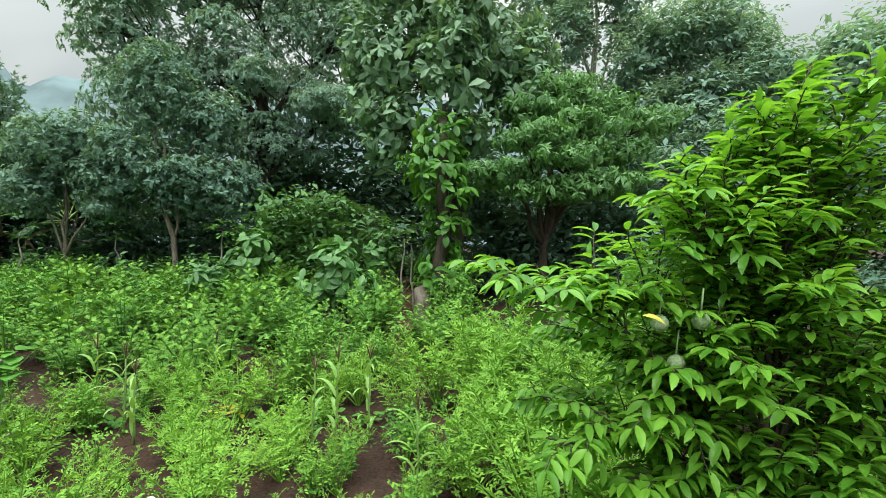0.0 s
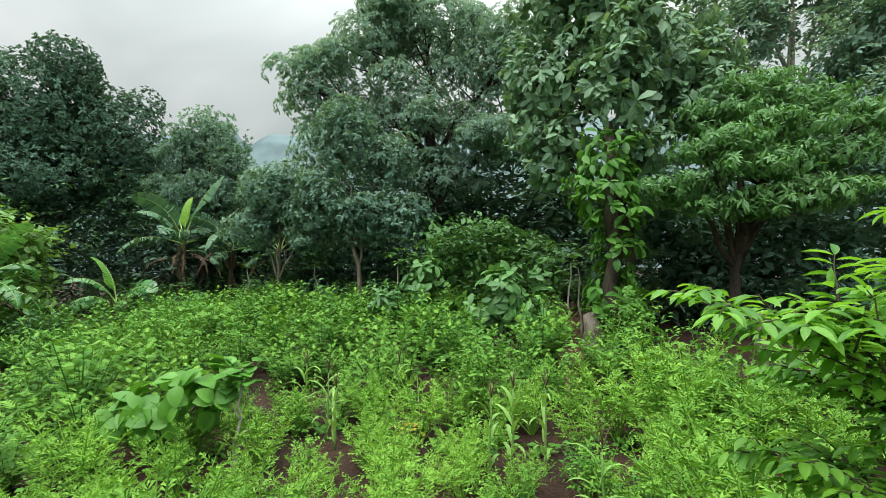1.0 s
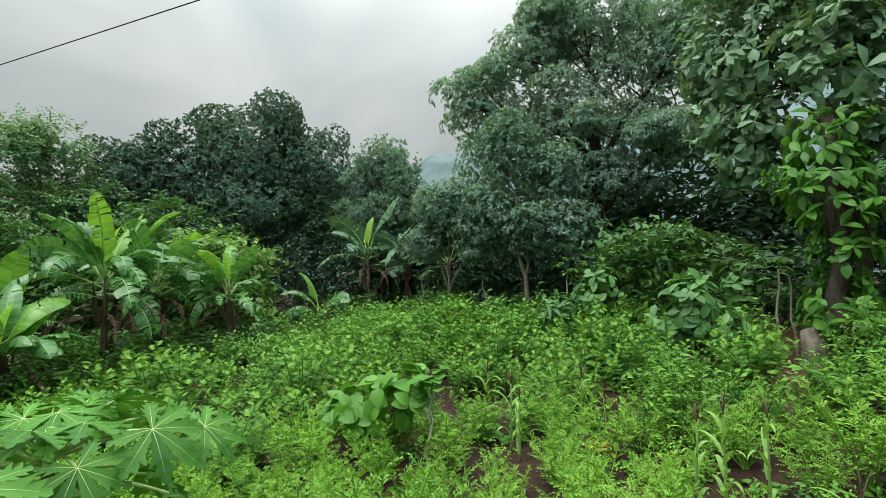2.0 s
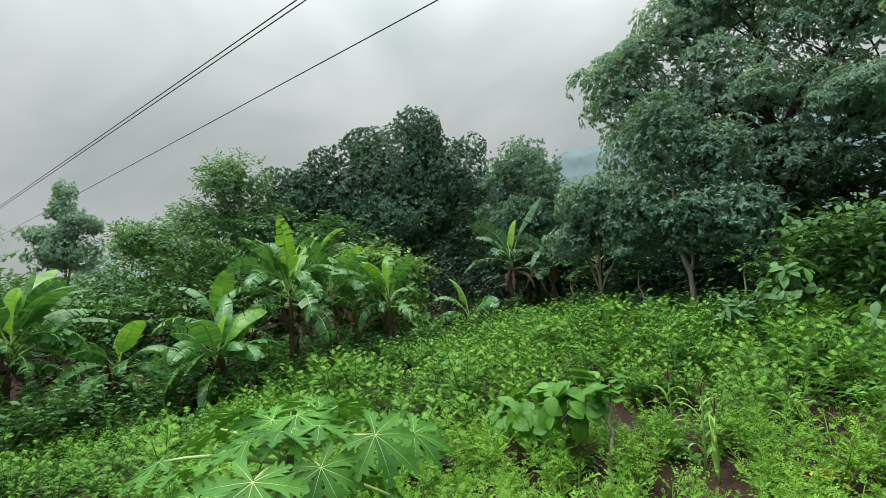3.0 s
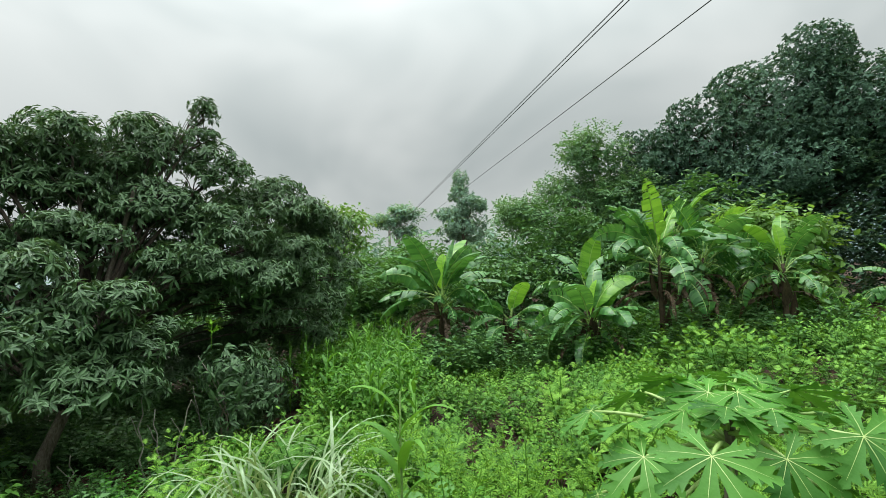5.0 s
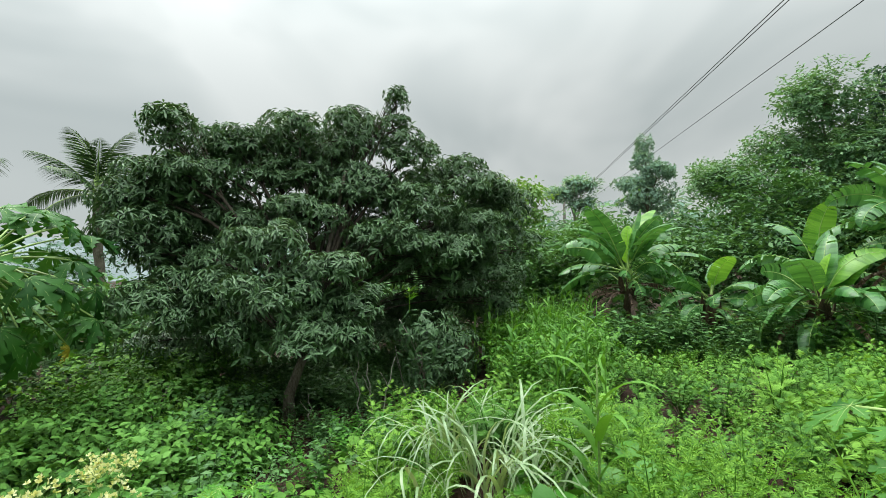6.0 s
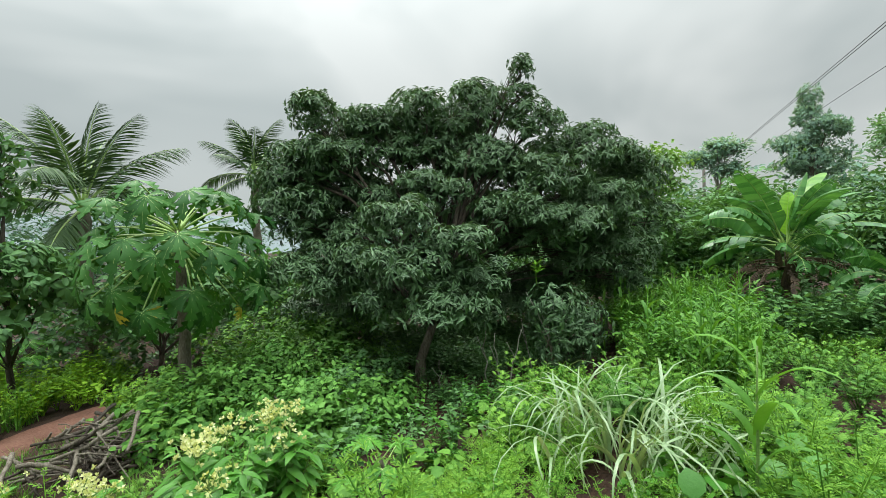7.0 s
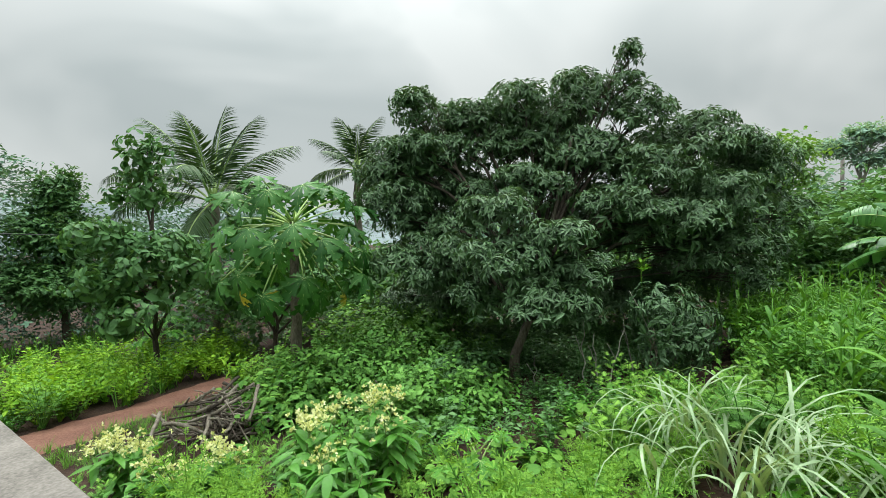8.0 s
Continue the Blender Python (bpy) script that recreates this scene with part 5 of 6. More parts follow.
def build_corn_and_grass():
    for x, y, h, n, L, turn in ((-4.52, -1.3, 1.35, 8, 0.68, 1.2), (-3.43, 4.67, 0.7, 7, 0.34, 0.4), (-2.93, 4.34, 0.7, 7, 0.34, 1.0), (-2.75, 4.2, 0.6, 6, 0.32, 2.0), (-2.5, 5.19, 0.6, 7, 0.32, 0.2), (-0.96, 4.26, 0.75, 7, 0.34, 2.4), (-0.68, 4.29, 0.75, 6, 0.3, 1.5), (-1.13, 4.1, 0.7, 6, 0.3, 0.8), (-0.2, 3.4, 0.65, 6, 0.3, 0.3)):
        make_corn(G(x, y), h, n, L, turn, tasselled=h < 1, mat=SEEDLING if h < 1 else CORN, rise=(55, 80))
    g = Geo()
    for x, y in strew(210, -13.6, -6.6, -4.6, 0.3, lambda a, b: a < -5.8 + 0.55 * b and b < -0.4 + 0.165 * a and not (a > -9.5 and b < -3.2)):
        corn_into(g, lambda i: g, g if rng.random() < 0.6 else None, rng.uniform(0.9, 1.55), 9, rng.uniform(0.36, 0.52), G(x, y), rng.uniform(0, 6.28), segs=3)
    single("corn_field", g, CORN, "patch of young green corn standing close together", "corn", "stuff")
    p = strew(360, -13.4, -6.6, -4.4, 0.3, lambda a, b: a < -5.8 + 0.55 * b and b < -0.4 + 0.165 * a and not (a > -9.5 and b < -3.2))
    plant_field("weeds", "feathery", p, rng.uniform(0.7, 1.25, len(p)), CORN, "tall leafy weeds growing among the corn", variants=4)
    make_grass_clump(G(-5.1, -2.42), 80, 1.7, "clump of long arching silvery grass blades", 0.036, 0.42)
    make_grass_clump(G(-5.35, -3.05), 46, 1.65, "clump of tall arching grass at the weeds' edge", 0.034, 0.35)
    make_grass_clump(G(-4.7, -1.9), 26, 1.25, "arching grass clump beside the corn", 0.038, 0.18)
    make_grass_clump(G(-5.9, -2.2), 26, 1.1, "tall grass clump before the corn patch", 0.022, 0.25)
    make_grass_clump(G(-2.95, -3.1), 40, 0.75, "fresh green grass tuft", 0.02, 0.12, CORN)


# ---- the mango tree and what stands round it ----


def build_mango():
    x, y = -6.7, -6.62
    base = np.array(G(x, y))
    # Large inner lobes and low back lobes are added to block light.
    spots = ((-5.86, -8.28, 4.2, 0.54, 0.54, 0.54), (-5.98, -8.02, 3.43, 0.69, 0.69, 0.48), (-5.45, -8.56, 3.3, 0.64, 0.64, 0.54), (-5.44, -8.39, 2.33, 0.74, 0.74, 0.69), (-5.56, -7.87, 1.55, 0.72, 0.72, 0.51), (-6.79, -7.79, 4.17, 0.49, 0.49, 0.44),
             (-7.57, -7.03, 4.34, 0.74, 0.74, 0.56), (-8.33, -6.29, 4.41, 0.71, 0.71, 0.62), (-8.86, -5.65, 5.2, 0.27, 0.27, 0.38), (-8.79, -5.69, 4.76, 0.34, 0.34, 0.34), (-8.87, -5.46, 4.05, 0.6, 0.6, 0.54), (-8.19, -5.84, 3.43, 0.77, 0.77, 0.53),
             (-7.25, -6.44, 2.83, 0.76, 0.76, 0.43), (-8.59, -5.1, 2.87, 0.79, 0.79, 0.55), (-9.92, -4.71, 3.56, 0.75, 0.75, 0.55), (-10.89, -4.28, 3.07, 0.72, 0.72, 0.67), (-9.64, -4.49, 2.47, 0.86, 0.86, 0.57), (-11.23, -4.09, 2.14, 0.68, 0.68, 0.68),
             (-10.25, -4.34, 1.63, 0.79, 0.79, 0.59), (-8.73, -4.82, 2.08, 0.83, 0.83, 0.49), (-7.71, -5.28, 2.38, 0.61, 0.61, 0.43), (-5.98, -6.15, 2.27, 0.63, 0.63, 0.46), (-6.29, -5.62, 1.82, 0.7, 0.7, 0.49), (-6.75, -5.22, 1.28, 0.59, 0.59, 0.43),
             (-5.73, -5.92, 1.49, 0.64, 0.64, 0.48), (-6.07, -5.5, 1.02, 0.68, 0.68, 0.34), (-5.59, -6.27, 0.99, 0.4, 0.4, 0.32), (-6.74, -5.33, 0.73, 0.32, 0.32, 0.23), (-5.76, -6.93, 1.48, 0.52, 0.52, 0.52), (-5.52, -7.49, 1.22, 0.54, 0.54, 0.36),
             (-9.34, -4.81, 1.45, 0.67, 0.67, 0.37), (-10.5, -4.23, 0.99, 0.49, 0.49, 0.38), (-8.92, -6.46, 1.92, 1.5, 1.5, 0.9), (-6.93, -8.34, 2.21, 1.2, 1.2, 0.9), (-10.66, -5.45, 2.0, 1.3, 1.3, 0.9), (-7.34, -7.57, 3.64, 0.73, 0.73, 0.43), (-8.0, -6.91, 3.61, 0.78, 0.78, 0.42), (-6.63, -8.13, 3.32, 0.67, 0.67, 0.47), (-10.44, -5.02, 2.9, 0.84, 0.84, 0.56),
             (-6.57, -8.21, 4.0, 0.67, 0.67, 0.56), (-7.41, -7.8, 4.16, 0.71, 0.71, 0.48), (-8.31, -6.94, 4.15, 0.81, 0.81, 0.57), (-5.65, -8.89, 2.84, 0.78, 0.78, 0.62), (-7.09, -7.99, 2.83, 0.92, 0.92, 0.51), (-8.2, -6.59, 3.15, 0.88, 0.88, 0.49), (-9.94, -5.34, 3.62, 0.78, 0.78, 0.55),
             (-6.34, -8.17, 1.99, 0.89, 0.89, 0.66), (-11.1, -4.75, 3.02, 0.92, 0.92, 0.69), (-8.28, -8.2, 0.68, 1.39, 1.39, 0.69), (-10.24, -6.61, 0.63, 1.39, 1.39, 0.69), (-11.82, -5.35, 0.97, 1.14, 1.14, 0.69), (-6.53, -8.83, 0.55, 0.95, 0.95, 0.54))
    lobes = [(a - base[0], b - base[1], c - base[2], d, e, f) for a, b, c, d, e, f in spots]
    make_tree("mango_tree", base, "large dark mango tree with dense drooping leaves", lobes, MANGO, 19000, MANGO_SHAPE, 0.135, "whorls", 9, 0.09, 0.2, BARK, 0.45, 0.16, 0.0, core=0.08, rise=0.35, masses=(0.5, 0.75), under=0.2, limb_bark=BARK_DARK)
    make_bush("mango_shrub", G(-7.5, -4.4), "young mango shrub with a bright new shoot", [(0, 0, 1.2, 0.45, 0.42, 0.5), (-0.5, 0.1, 1.0, 0.5, 0.45, 0.5), (-0.9, 0.1, 0.85, 0.5, 0.45, 0.5), (-0.3, 0.1, 0.55, 0.6, 0.4, 0.35)], MANGO, 330, LANCE, 0.14, "whorls", 8)
    g = Geo()
    p = np.array([(0, 0, 0), (0.05, 0.05, -0.1), (-0.05, 0.04, -0.08)])
    whorls(g, p, np.tile(UP, (3, 1)), 7, 0.16, LANCE, 0.7, 0.0, rise=0.7)
    tube(g, [(0, 0, -0.35), (0, 0, 0)], [0.008, 0.006], 5)
    single("new_shoot", g, MANGO_NEW, "fresh yellow-green mango shoot", "shoot", at=(-7.4, -4.62, float(gz(-7.4, -4.6)) + 1.95))
    for x, y, h, lx, ly in ((-6.75, -5.2, 1.15, 0.02, 0), (-6.9, -4.9, 1.0, -0.15, 0.2), (-6.85, -5.0, 0.95, 0.05, -0.05), (-7.7, -4.2, 1.5, 0.5, -0.5), (-6.4, -5.9, 0.6, 0.1, 0.1), (-7.9, -5.0, 1.0, 0.2, -0.1)):
        g = Geo()
        tube(g, bent((0, 0, -0.1), (lx, ly, h), 0, 0.02, 7), np.linspace(0.014, 0.006, 7), 6)
        tube(g, bent((lx * 0.5, ly * 0.5, h * 0.5), (lx * 0.5 + 0.1, ly * 0.5 - 0.08, h * 0.8), 0, 0.01, 4), np.linspace(0.008, 0.004, 4), 5)
        single("dead_stick", g, BARK_PALE, "bare dry grey stick standing in weeds", "stick", group="dead sticks", at=G(x, y))


def build_palms_and_left():
    make_palm(G(-3.95, -15.5), 4.25, 5, 2.4, "coconut palm with spreading dark fronds", rise=(20, -35), fixed=((-39, 66, 35, 3.1), (-39, 80, 20, 2.7), (141, 86, 16, 2.7), (141, 72, 30, 2.8), (141, 52, 50, 3.0), (141, 30, 60, 2.6), (-39, 42, 75, 3.4), (-30, 22, 80, 3.0), (51, 72, 40, 2.6), (60, 40, 70, 2.9), (231, 70, 40, 2.6), (225, 40, 70, 2.8)))
    make_palm(G(-9.3, -16.8), 5.7, 14, 2.2, "coconut palm half hidden behind the mango", rise=(86, -10))
    make_tree("round_leaf_tree", G(-2.1, -12.9), "slim tree hung with rounded dark leaves", [(0, 0, 4.9, 0.45, 0.4, 0.45), (0.1, 0, 4.1, 0.55, 0.5, 0.5), (0.6, 0.3, 2.9, 0.7, 0.6, 0.5), (0.9, 0.6, 2.2, 0.7, 0.6, 0.5), (0.2, 0.6, 2.1, 0.8, 0.7, 0.6), (-0.7, 0.6, 2.4, 0.7, 0.6, 0.7), (0.7, 0.9, 1.5, 0.7, 0.6, 0.4)], BUSH, 700, OBROUND, 0.18, "whorls", 5, 0.07, 0.5, BARK_DARK, 0.35, 0.25, 0.22, masses=(0.55, 1.0))
    make_tree("small_dark_tree", G(-4.6, -12.6), "small dark tree behind the papaya", [(0, 0, 2.2, 1.0, 0.9, 0.8), (-1.1, 0.2, 2.0, 0.9, 0.9, 0.8), (0.9, 0, 1.7, 0.8, 0.8, 0.6), (-2.2, 0.5, 1.8, 0.9, 0.9, 0.8)], BUSH, 480, OVAL, 0.18, "sprays", 7, 0.06, 0.3, BARK_DARK)
    make_tree("far_conical_tree", G(-0.6, -20.5), "dark green conical tree before the wood", [(0, 0, 4.9, 0.7, 0.7, 0.9), (0, 0, 3.6, 1.2, 1.2, 1.1), (0.4, 0, 2.1, 1.6, 1.5, 1.0)], BUSH, 2200, KITE, 0.2, "sprays", 7, 0.15, 0.4, BARK_DARK)
    make_tree("far_dark_tree", G(4.6, -20.5), "large dark tree at the far field's edge", [(0, 0, 6.0, 1.6, 1.6, 1.4), (-1.0, 0.3, 4.2, 1.4, 1.4, 1.3), (1.0, 0, 3.6, 1.8, 1.8, 1.5)], MIST_DARK, 3800, KITE, 0.19, "sprays", 7, 0.25, 0.4, BARK_DARK)
    lobes = [(0, 0, 0.55, 0.7, 0.6, 0.5), (0.7, 0.3, 0.5, 0.7, 0.6, 0.45), (-0.7, -0.2, 0.6, 0.7, 0.6, 0.5)]
    for x, y, k, mat in ((-5.2, -8.1, 1.3, WEED_DEEP), (-5.7, -9.9, 1.5, WEED), (-4.5, -6.9, 0.9, WEED_DEEP), (-4.0, -7.8, 0.95, WEED_DEEP), (-6.0, -8.9, 1.35, WEED), (-5.3, -6.6, 0.8, BUSH), (-4.0, -5.9, 0.75, WEED_DEEP), (-4.7, -5.6, 0.6, WEED_DEEP), (-3.1, -7.6, 0.6, WEED), (-3.5, -8.3, 0.95, WEED), (-4.3, -8.6, 1.0, WEED_DEEP)):
        make_bush("leafy_bush", G(x, y), "spreading green bush of small pointed leaves", [tuple(q * k for q in L) for L in lobes], mat, int(260 * k), OVATE, 0.11, "sprays", 8, group="bushes beside the path")


def make_white_shrub(at, height, spread, n, heads, label):
    """A tall herb with big pointed leaves and loose heads of small cream flowers."""
    root = thing("flowering_shrub", at, label, "flowering shrub", "white-flowering shrubs")
    stems, tips = Geo(), []
    for i in range(n):
        a = i * 2.4 + rng.normal(0, 0.2)
        r = spread * math.sqrt((i + 0.5) / n)
        h = height * rng.uniform(0.75, 1.05) * (1 - 0.25 * (r / spread) ** 2)
        tip = np.array([math.cos(a) * r, math.sin(a) * r, h])
        line = bent((tip[0] * 0.25, tip[1] * 0.25, -0.08), tip, 0.03, 0.02, 7)
        tube(stems, line, np.linspace(0.011, 0.005, 7), 5)
        tips.append((tip, line))
    part("stem", stems, GREEN_STEM, root)
    one = Geo()
    one.add(*leaf_shape(0.34, 4, 0.3, 0.35, 0.4, 0.85))
    leaf_mesh = one.mesh("leaf", LUSH)
    for tip, line in tips:
        m = 17
        u = rng.uniform(0.25, 1.0, m)
        p = np.stack([np.interp(u, np.linspace(0, 1, 7), line[:, c]) for c in range(3)], -1)
        for k in range(m):
            lf = new("leaf", leaf_mesh)
            lf.parent = root
            s = 0.24 * rng.uniform(0.55, 1.15)
            lf.matrix_basis = Matrix.Translation(p[k]) @ pose(0, 0, 0, rng.uniform(-20, 25), rng.normal(0, 10), k * 137.5 + rng.normal(0, 12)) @ Matrix.Diagonal((s, s, s, 1))
    for tip, line in tips[:heads]:
        g = Geo()
        q = tip + np.array([0, 0, 0.09]) + rng.normal(0, 1, (26, 3)) * np.array([0.075, 0.075, 0.05])
        for o in q[::2]:
            tube(g, [tip, (tip + o) / 2 + (0, 0, 0.01), o], [0.0035, 0.003, 0.002], 4, 1, cap=False)
        scatter(g, KITE, np.repeat(q, 5, 0), ball(len(q) * 5) + UP * 0.5, 0.038, ball(len(q) * 5), broad=1.4)
        tagged(part("flower_head", g, [FLOWER, GREEN_STEM], root, "loose cream-white flower head"), kind="stuff")
    return root


def build_path_side():
    make_white_shrub(G(-2.35, -5.05), 0.95, 0.4, 12, 4, "shrub with cream flower heads and long pointed leaves")
    make_white_shrub(G(-2.95, -4.95), 0.9, 0.35, 10, 4, "flowering shrub beside the terrace")
    make_white_shrub(G(-2.2, -4.5), 0.7, 0.4, 11, 1, "shrub with big glossy pointed leaves, few flowers")
    make_white_shrub(G(-0.95, -6.85), 0.6, 0.3, 8, 6, "low shrub with yellowish flower clusters")
    make_white_shrub(G(-1.7, -5.9), 0.5, 0.3, 8, 4, "low flowering shrub beside the firewood")
    make_white_shrub(G(-1.15, -5.8), 0.5, 0.3, 8, 2, "low leafy shrub with few flowers")
    root = thing("firewood_pile", G(-2.1, -7.75), "heap of dry crooked branches and logs", "firewood")
    for i in range(120):
        g = Geo()
        c = np.array([rng.normal(0, 0.3), rng.normal(0, 0.3), 0.05 + rng.uniform(0, 0.6) ** 1.2])
        a, L, r = rng.uniform(0, 3.14), rng.uniform(0.25, 0.75), rng.choice((0.007, 0.011, 0.016, 0.024))
        d = np.array([math.cos(a), math.sin(a), rng.normal(0, 0.42)]) * L / 2
        tube(g, bent(c - d, c + d, rng.normal(0, 0.02), 0.009, 5), np.linspace(1.1, 0.7, 5) * r, 7)
        part("branch" if r < 0.014 else "log", g, BARK_DARK if rng.random() < 0.45 else BARK, root)


def build_yellow_flower():
    root = thing("yellow_flower", G(-2.83, -2.8), "yellow daisy-like flower on a green stem", "flower")
    g = Geo()
    tube(g, bent((0, 0, -0.05), (0.02, 0, 0.5), 0, 0.01, 6), np.linspace(0.006, 0.004, 6), 5)
    scatter(g, LANCE, np.tile((0, 0, 0.2), (5, 1)) + rng.normal(0, 0.03, (5, 3)), ball(5) * np.array([1, 1, 0.3]), 0.12, UP)
    part("stem", g, GREEN_STEM, root)
    a = np.linspace(0, 6.28, 13)[:-1]
    petals = Geo()
    scatter(petals, LANCE, np.tile((0.02, 0, 0.5), (12, 1)), np.stack((np.cos(a), np.sin(a), np.full(12, 0.25)), -1), 0.055, UP, broad=1.4)
    part("petals", petals, YELLOWISH, root, "ring of yellow petals")


# ---- sugar apple beside the terrace ----


def build_sugar_apple():
    base = np.array(G(1.3, 1.95))
    root = thing("sugar_apple_tree", base, "sugar apple tree with bright green two-ranked leaves and fruit", "fruit tree")
    g = Geo()
    tube(g, bent((0, 0, -0.2), (0.05, 0.0, 1.5), 0, 0.03, 8), np.linspace(0.05, 0.028, 8), 9)
    part("trunk", g, BARK, root)
    shape = leaf_shape(0.36, 3, 0.5, 0.3, 0.5, 0.7)
    one = Geo()
    one.add(*shape)
    leaf_mesh = one.mesh("leaf", SUGAR)

    def twig_leaves(line, size, step):
        seg = np.linalg.norm(np.diff(line, axis=0), axis=1)
        s = np.concatenate(([0], np.cumsum(seg)))
        u = np.arange(0.10 * s[-1], s[-1], step)
        p = np.stack([np.interp(u, s, line[:, c]) for c in range(3)], -1)
        way = unit(np.gradient(p, axis=0)) if len(p) > 2 else np.tile(unit(line[-1] - line[0]), (len(p), 1))
        side = unit(np.cross(way, UP)) * np.where(np.arange(len(p)) % 2, 1, -1)[:, None]
        d = way * 0.65 + side * 1.0 - UP * rng.uniform(0.0, 0.35, (len(p), 1)) + rng.normal(0, 0.10, p.shape)
        d = np.vstack((d, way[-1:]))
        p = np.vstack((p, p[-1:]))
        return p, unit(d), size * rng.uniform(0.8, 1.1, len(p)) * np.append(np.linspace(0.85, 1.0, len(p) - 1), 0.9), unit(UP + rng.normal(0, 0.2, p.shape))

    # leading branches: end points from the base, the height at which they leave the trunk
    leads = (((-1.15, -0.17, 2.07), 1.1), ((-0.8, -0.1, 2.05), 1.2), ((-0.4, -0.15, 2.3), 1.3), ((0.1, -0.1, 2.72), 1.45), ((0.3, -0.2, 2.9), 1.5), ((-0.4, -0.25, 1.72), 1.0), ((-0.55, -0.05, 1.2), 0.7), ((-0.5, -0.2, 1.5), 0.8), ((-0.95, 0.2, 1.4), 0.8), ((0.4, -0.15, 2.3), 1.3), ((0.4, 0.4, 2.4), 1.3), ((-0.3, 0.5, 2.1), 1.2), ((0.7, 0.1, 1.9), 1.1), ((-0.75, -0.2, 0.95), 0.6), ((-0.2, -0.2, 1.1), 0.7), ((0.3, -0.25, 1.75), 1.1), ((-0.15, -0.2, 2.05), 1.2), ((-0.75, 0.35, 1.75), 1.0), ((-0.32, -0.02, 2.35), 1.3), ((-0.16, 0.0, 2.55), 1.4), ((0.0, 0.03, 2.75), 1.45), ((0.0, -0.2, 2.38), 1.3), ((0.2, 0.1, 2.95), 1.5))
    leads += tuple(((rng.uniform(-0.9, 0.85), rng.uniform(-0.25, 0.5), rng.uniform(0.55, 2.1)), rng.uniform(0.5, 1.2)) for _ in range(12))
    crown, count = Geo(), 0
    for n, (tip, h) in enumerate(leads):
        tip = np.array(tip) - np.array([0, 0, 0.15 + 0.12 * max(0, tip[2] - 1.6)])
        line = bent((0.04 * h, 0, h * 0.95), tip, 0.12, 0.02, 9)
        g = Geo()
        tube(g, line, np.linspace(0.013, 0.0035, 9), 6)
        ends = [line[3:]]
        for k in range(27):
            j = rng.integers(2, 8)
            d = unit(unit(line[j] - line[j - 1]) + rng.normal(0, 0.75, 3) * np.array([1, 1, 0.4]) + np.array([0, 0, 0.05]))
            t = bent(line[j], line[j] + d * rng.uniform(0.22, 0.42) * (1.0 if j < 6 else 0.6), 0.03, 0.008, 6)
            tube(g, t, np.linspace(0.0045, 0.002, 6), 4, cap=False)
            ends.append(t)
        part("branch", g, BARK_DARK, root)
        for m, t in enumerate(ends):
            p, d, s, up = twig_leaves(t, 0.094, 0.022)
            if m == 0 and count < 280:
                for a, b, c, e in zip(p, d, s, up):
                    x = unit(np.cross(b, e))
                    z = np.cross(x, b)
                    lf = new("leaf", leaf_mesh)
                    lf.parent = root
                    lf.matrix_basis = Matrix(((x[0] * c, b[0] * c, z[0] * c, a[0]), (x[1] * c, b[1] * c, z[1] * c, a[1]), (x[2] * c, b[2] * c, z[2] * c, a[2]), (0, 0, 0, 1)))
                    count += 1
            else:
                scatter(crown, shape, p, d, s, up)
    part("crown", crown, SUGAR, root)
    for q in ((0.79, 1.73, 1.83), (0.93, 1.71, 1.84), (0.86, 1.75, 1.68)):
        g = Geo()
        nu, nv = 14, 10
        for_v = []
        for i in range(nv + 1):
            for j in range(nu):
                th, ph = math.pi * i / nv, 2 * math.pi * j / nu + (0.22 if i % 2 else 0)
                r = 0.027 * (1 + 0.2 * ((i + j) % 2))
                for_v.append((r * math.sin(th) * math.cos(ph), r * math.sin(th) * math.sin(ph), r * math.cos(th)))
        g.add(for_v, (), [(i * nu + j, (i + 1) * nu + j, (i + 1) * nu + (j + 1) % nu, i * nu + (j + 1) % nu) for i in range(nv) for j in range(nu)])
        tube(g, [(0, 0, 0.03), (0.01, 0, 0.12)], [0.004, 0.003], 5)
        f = part("fruit", g, FRUIT, root, "knobbly green sugar apple fruit")
        f.location = np.array(q) - base
    g = Geo()
    scatter(g, shape, [np.array((0.66, 1.57, 1.88)) - base], [(0.8, -0.2, -0.1)], [0.08], (0, -0.5, 1))
    part("yellow_leaf", g, YELLOWISH, root, "single yellowed leaf")


# ---- cables and pole, pipe ----


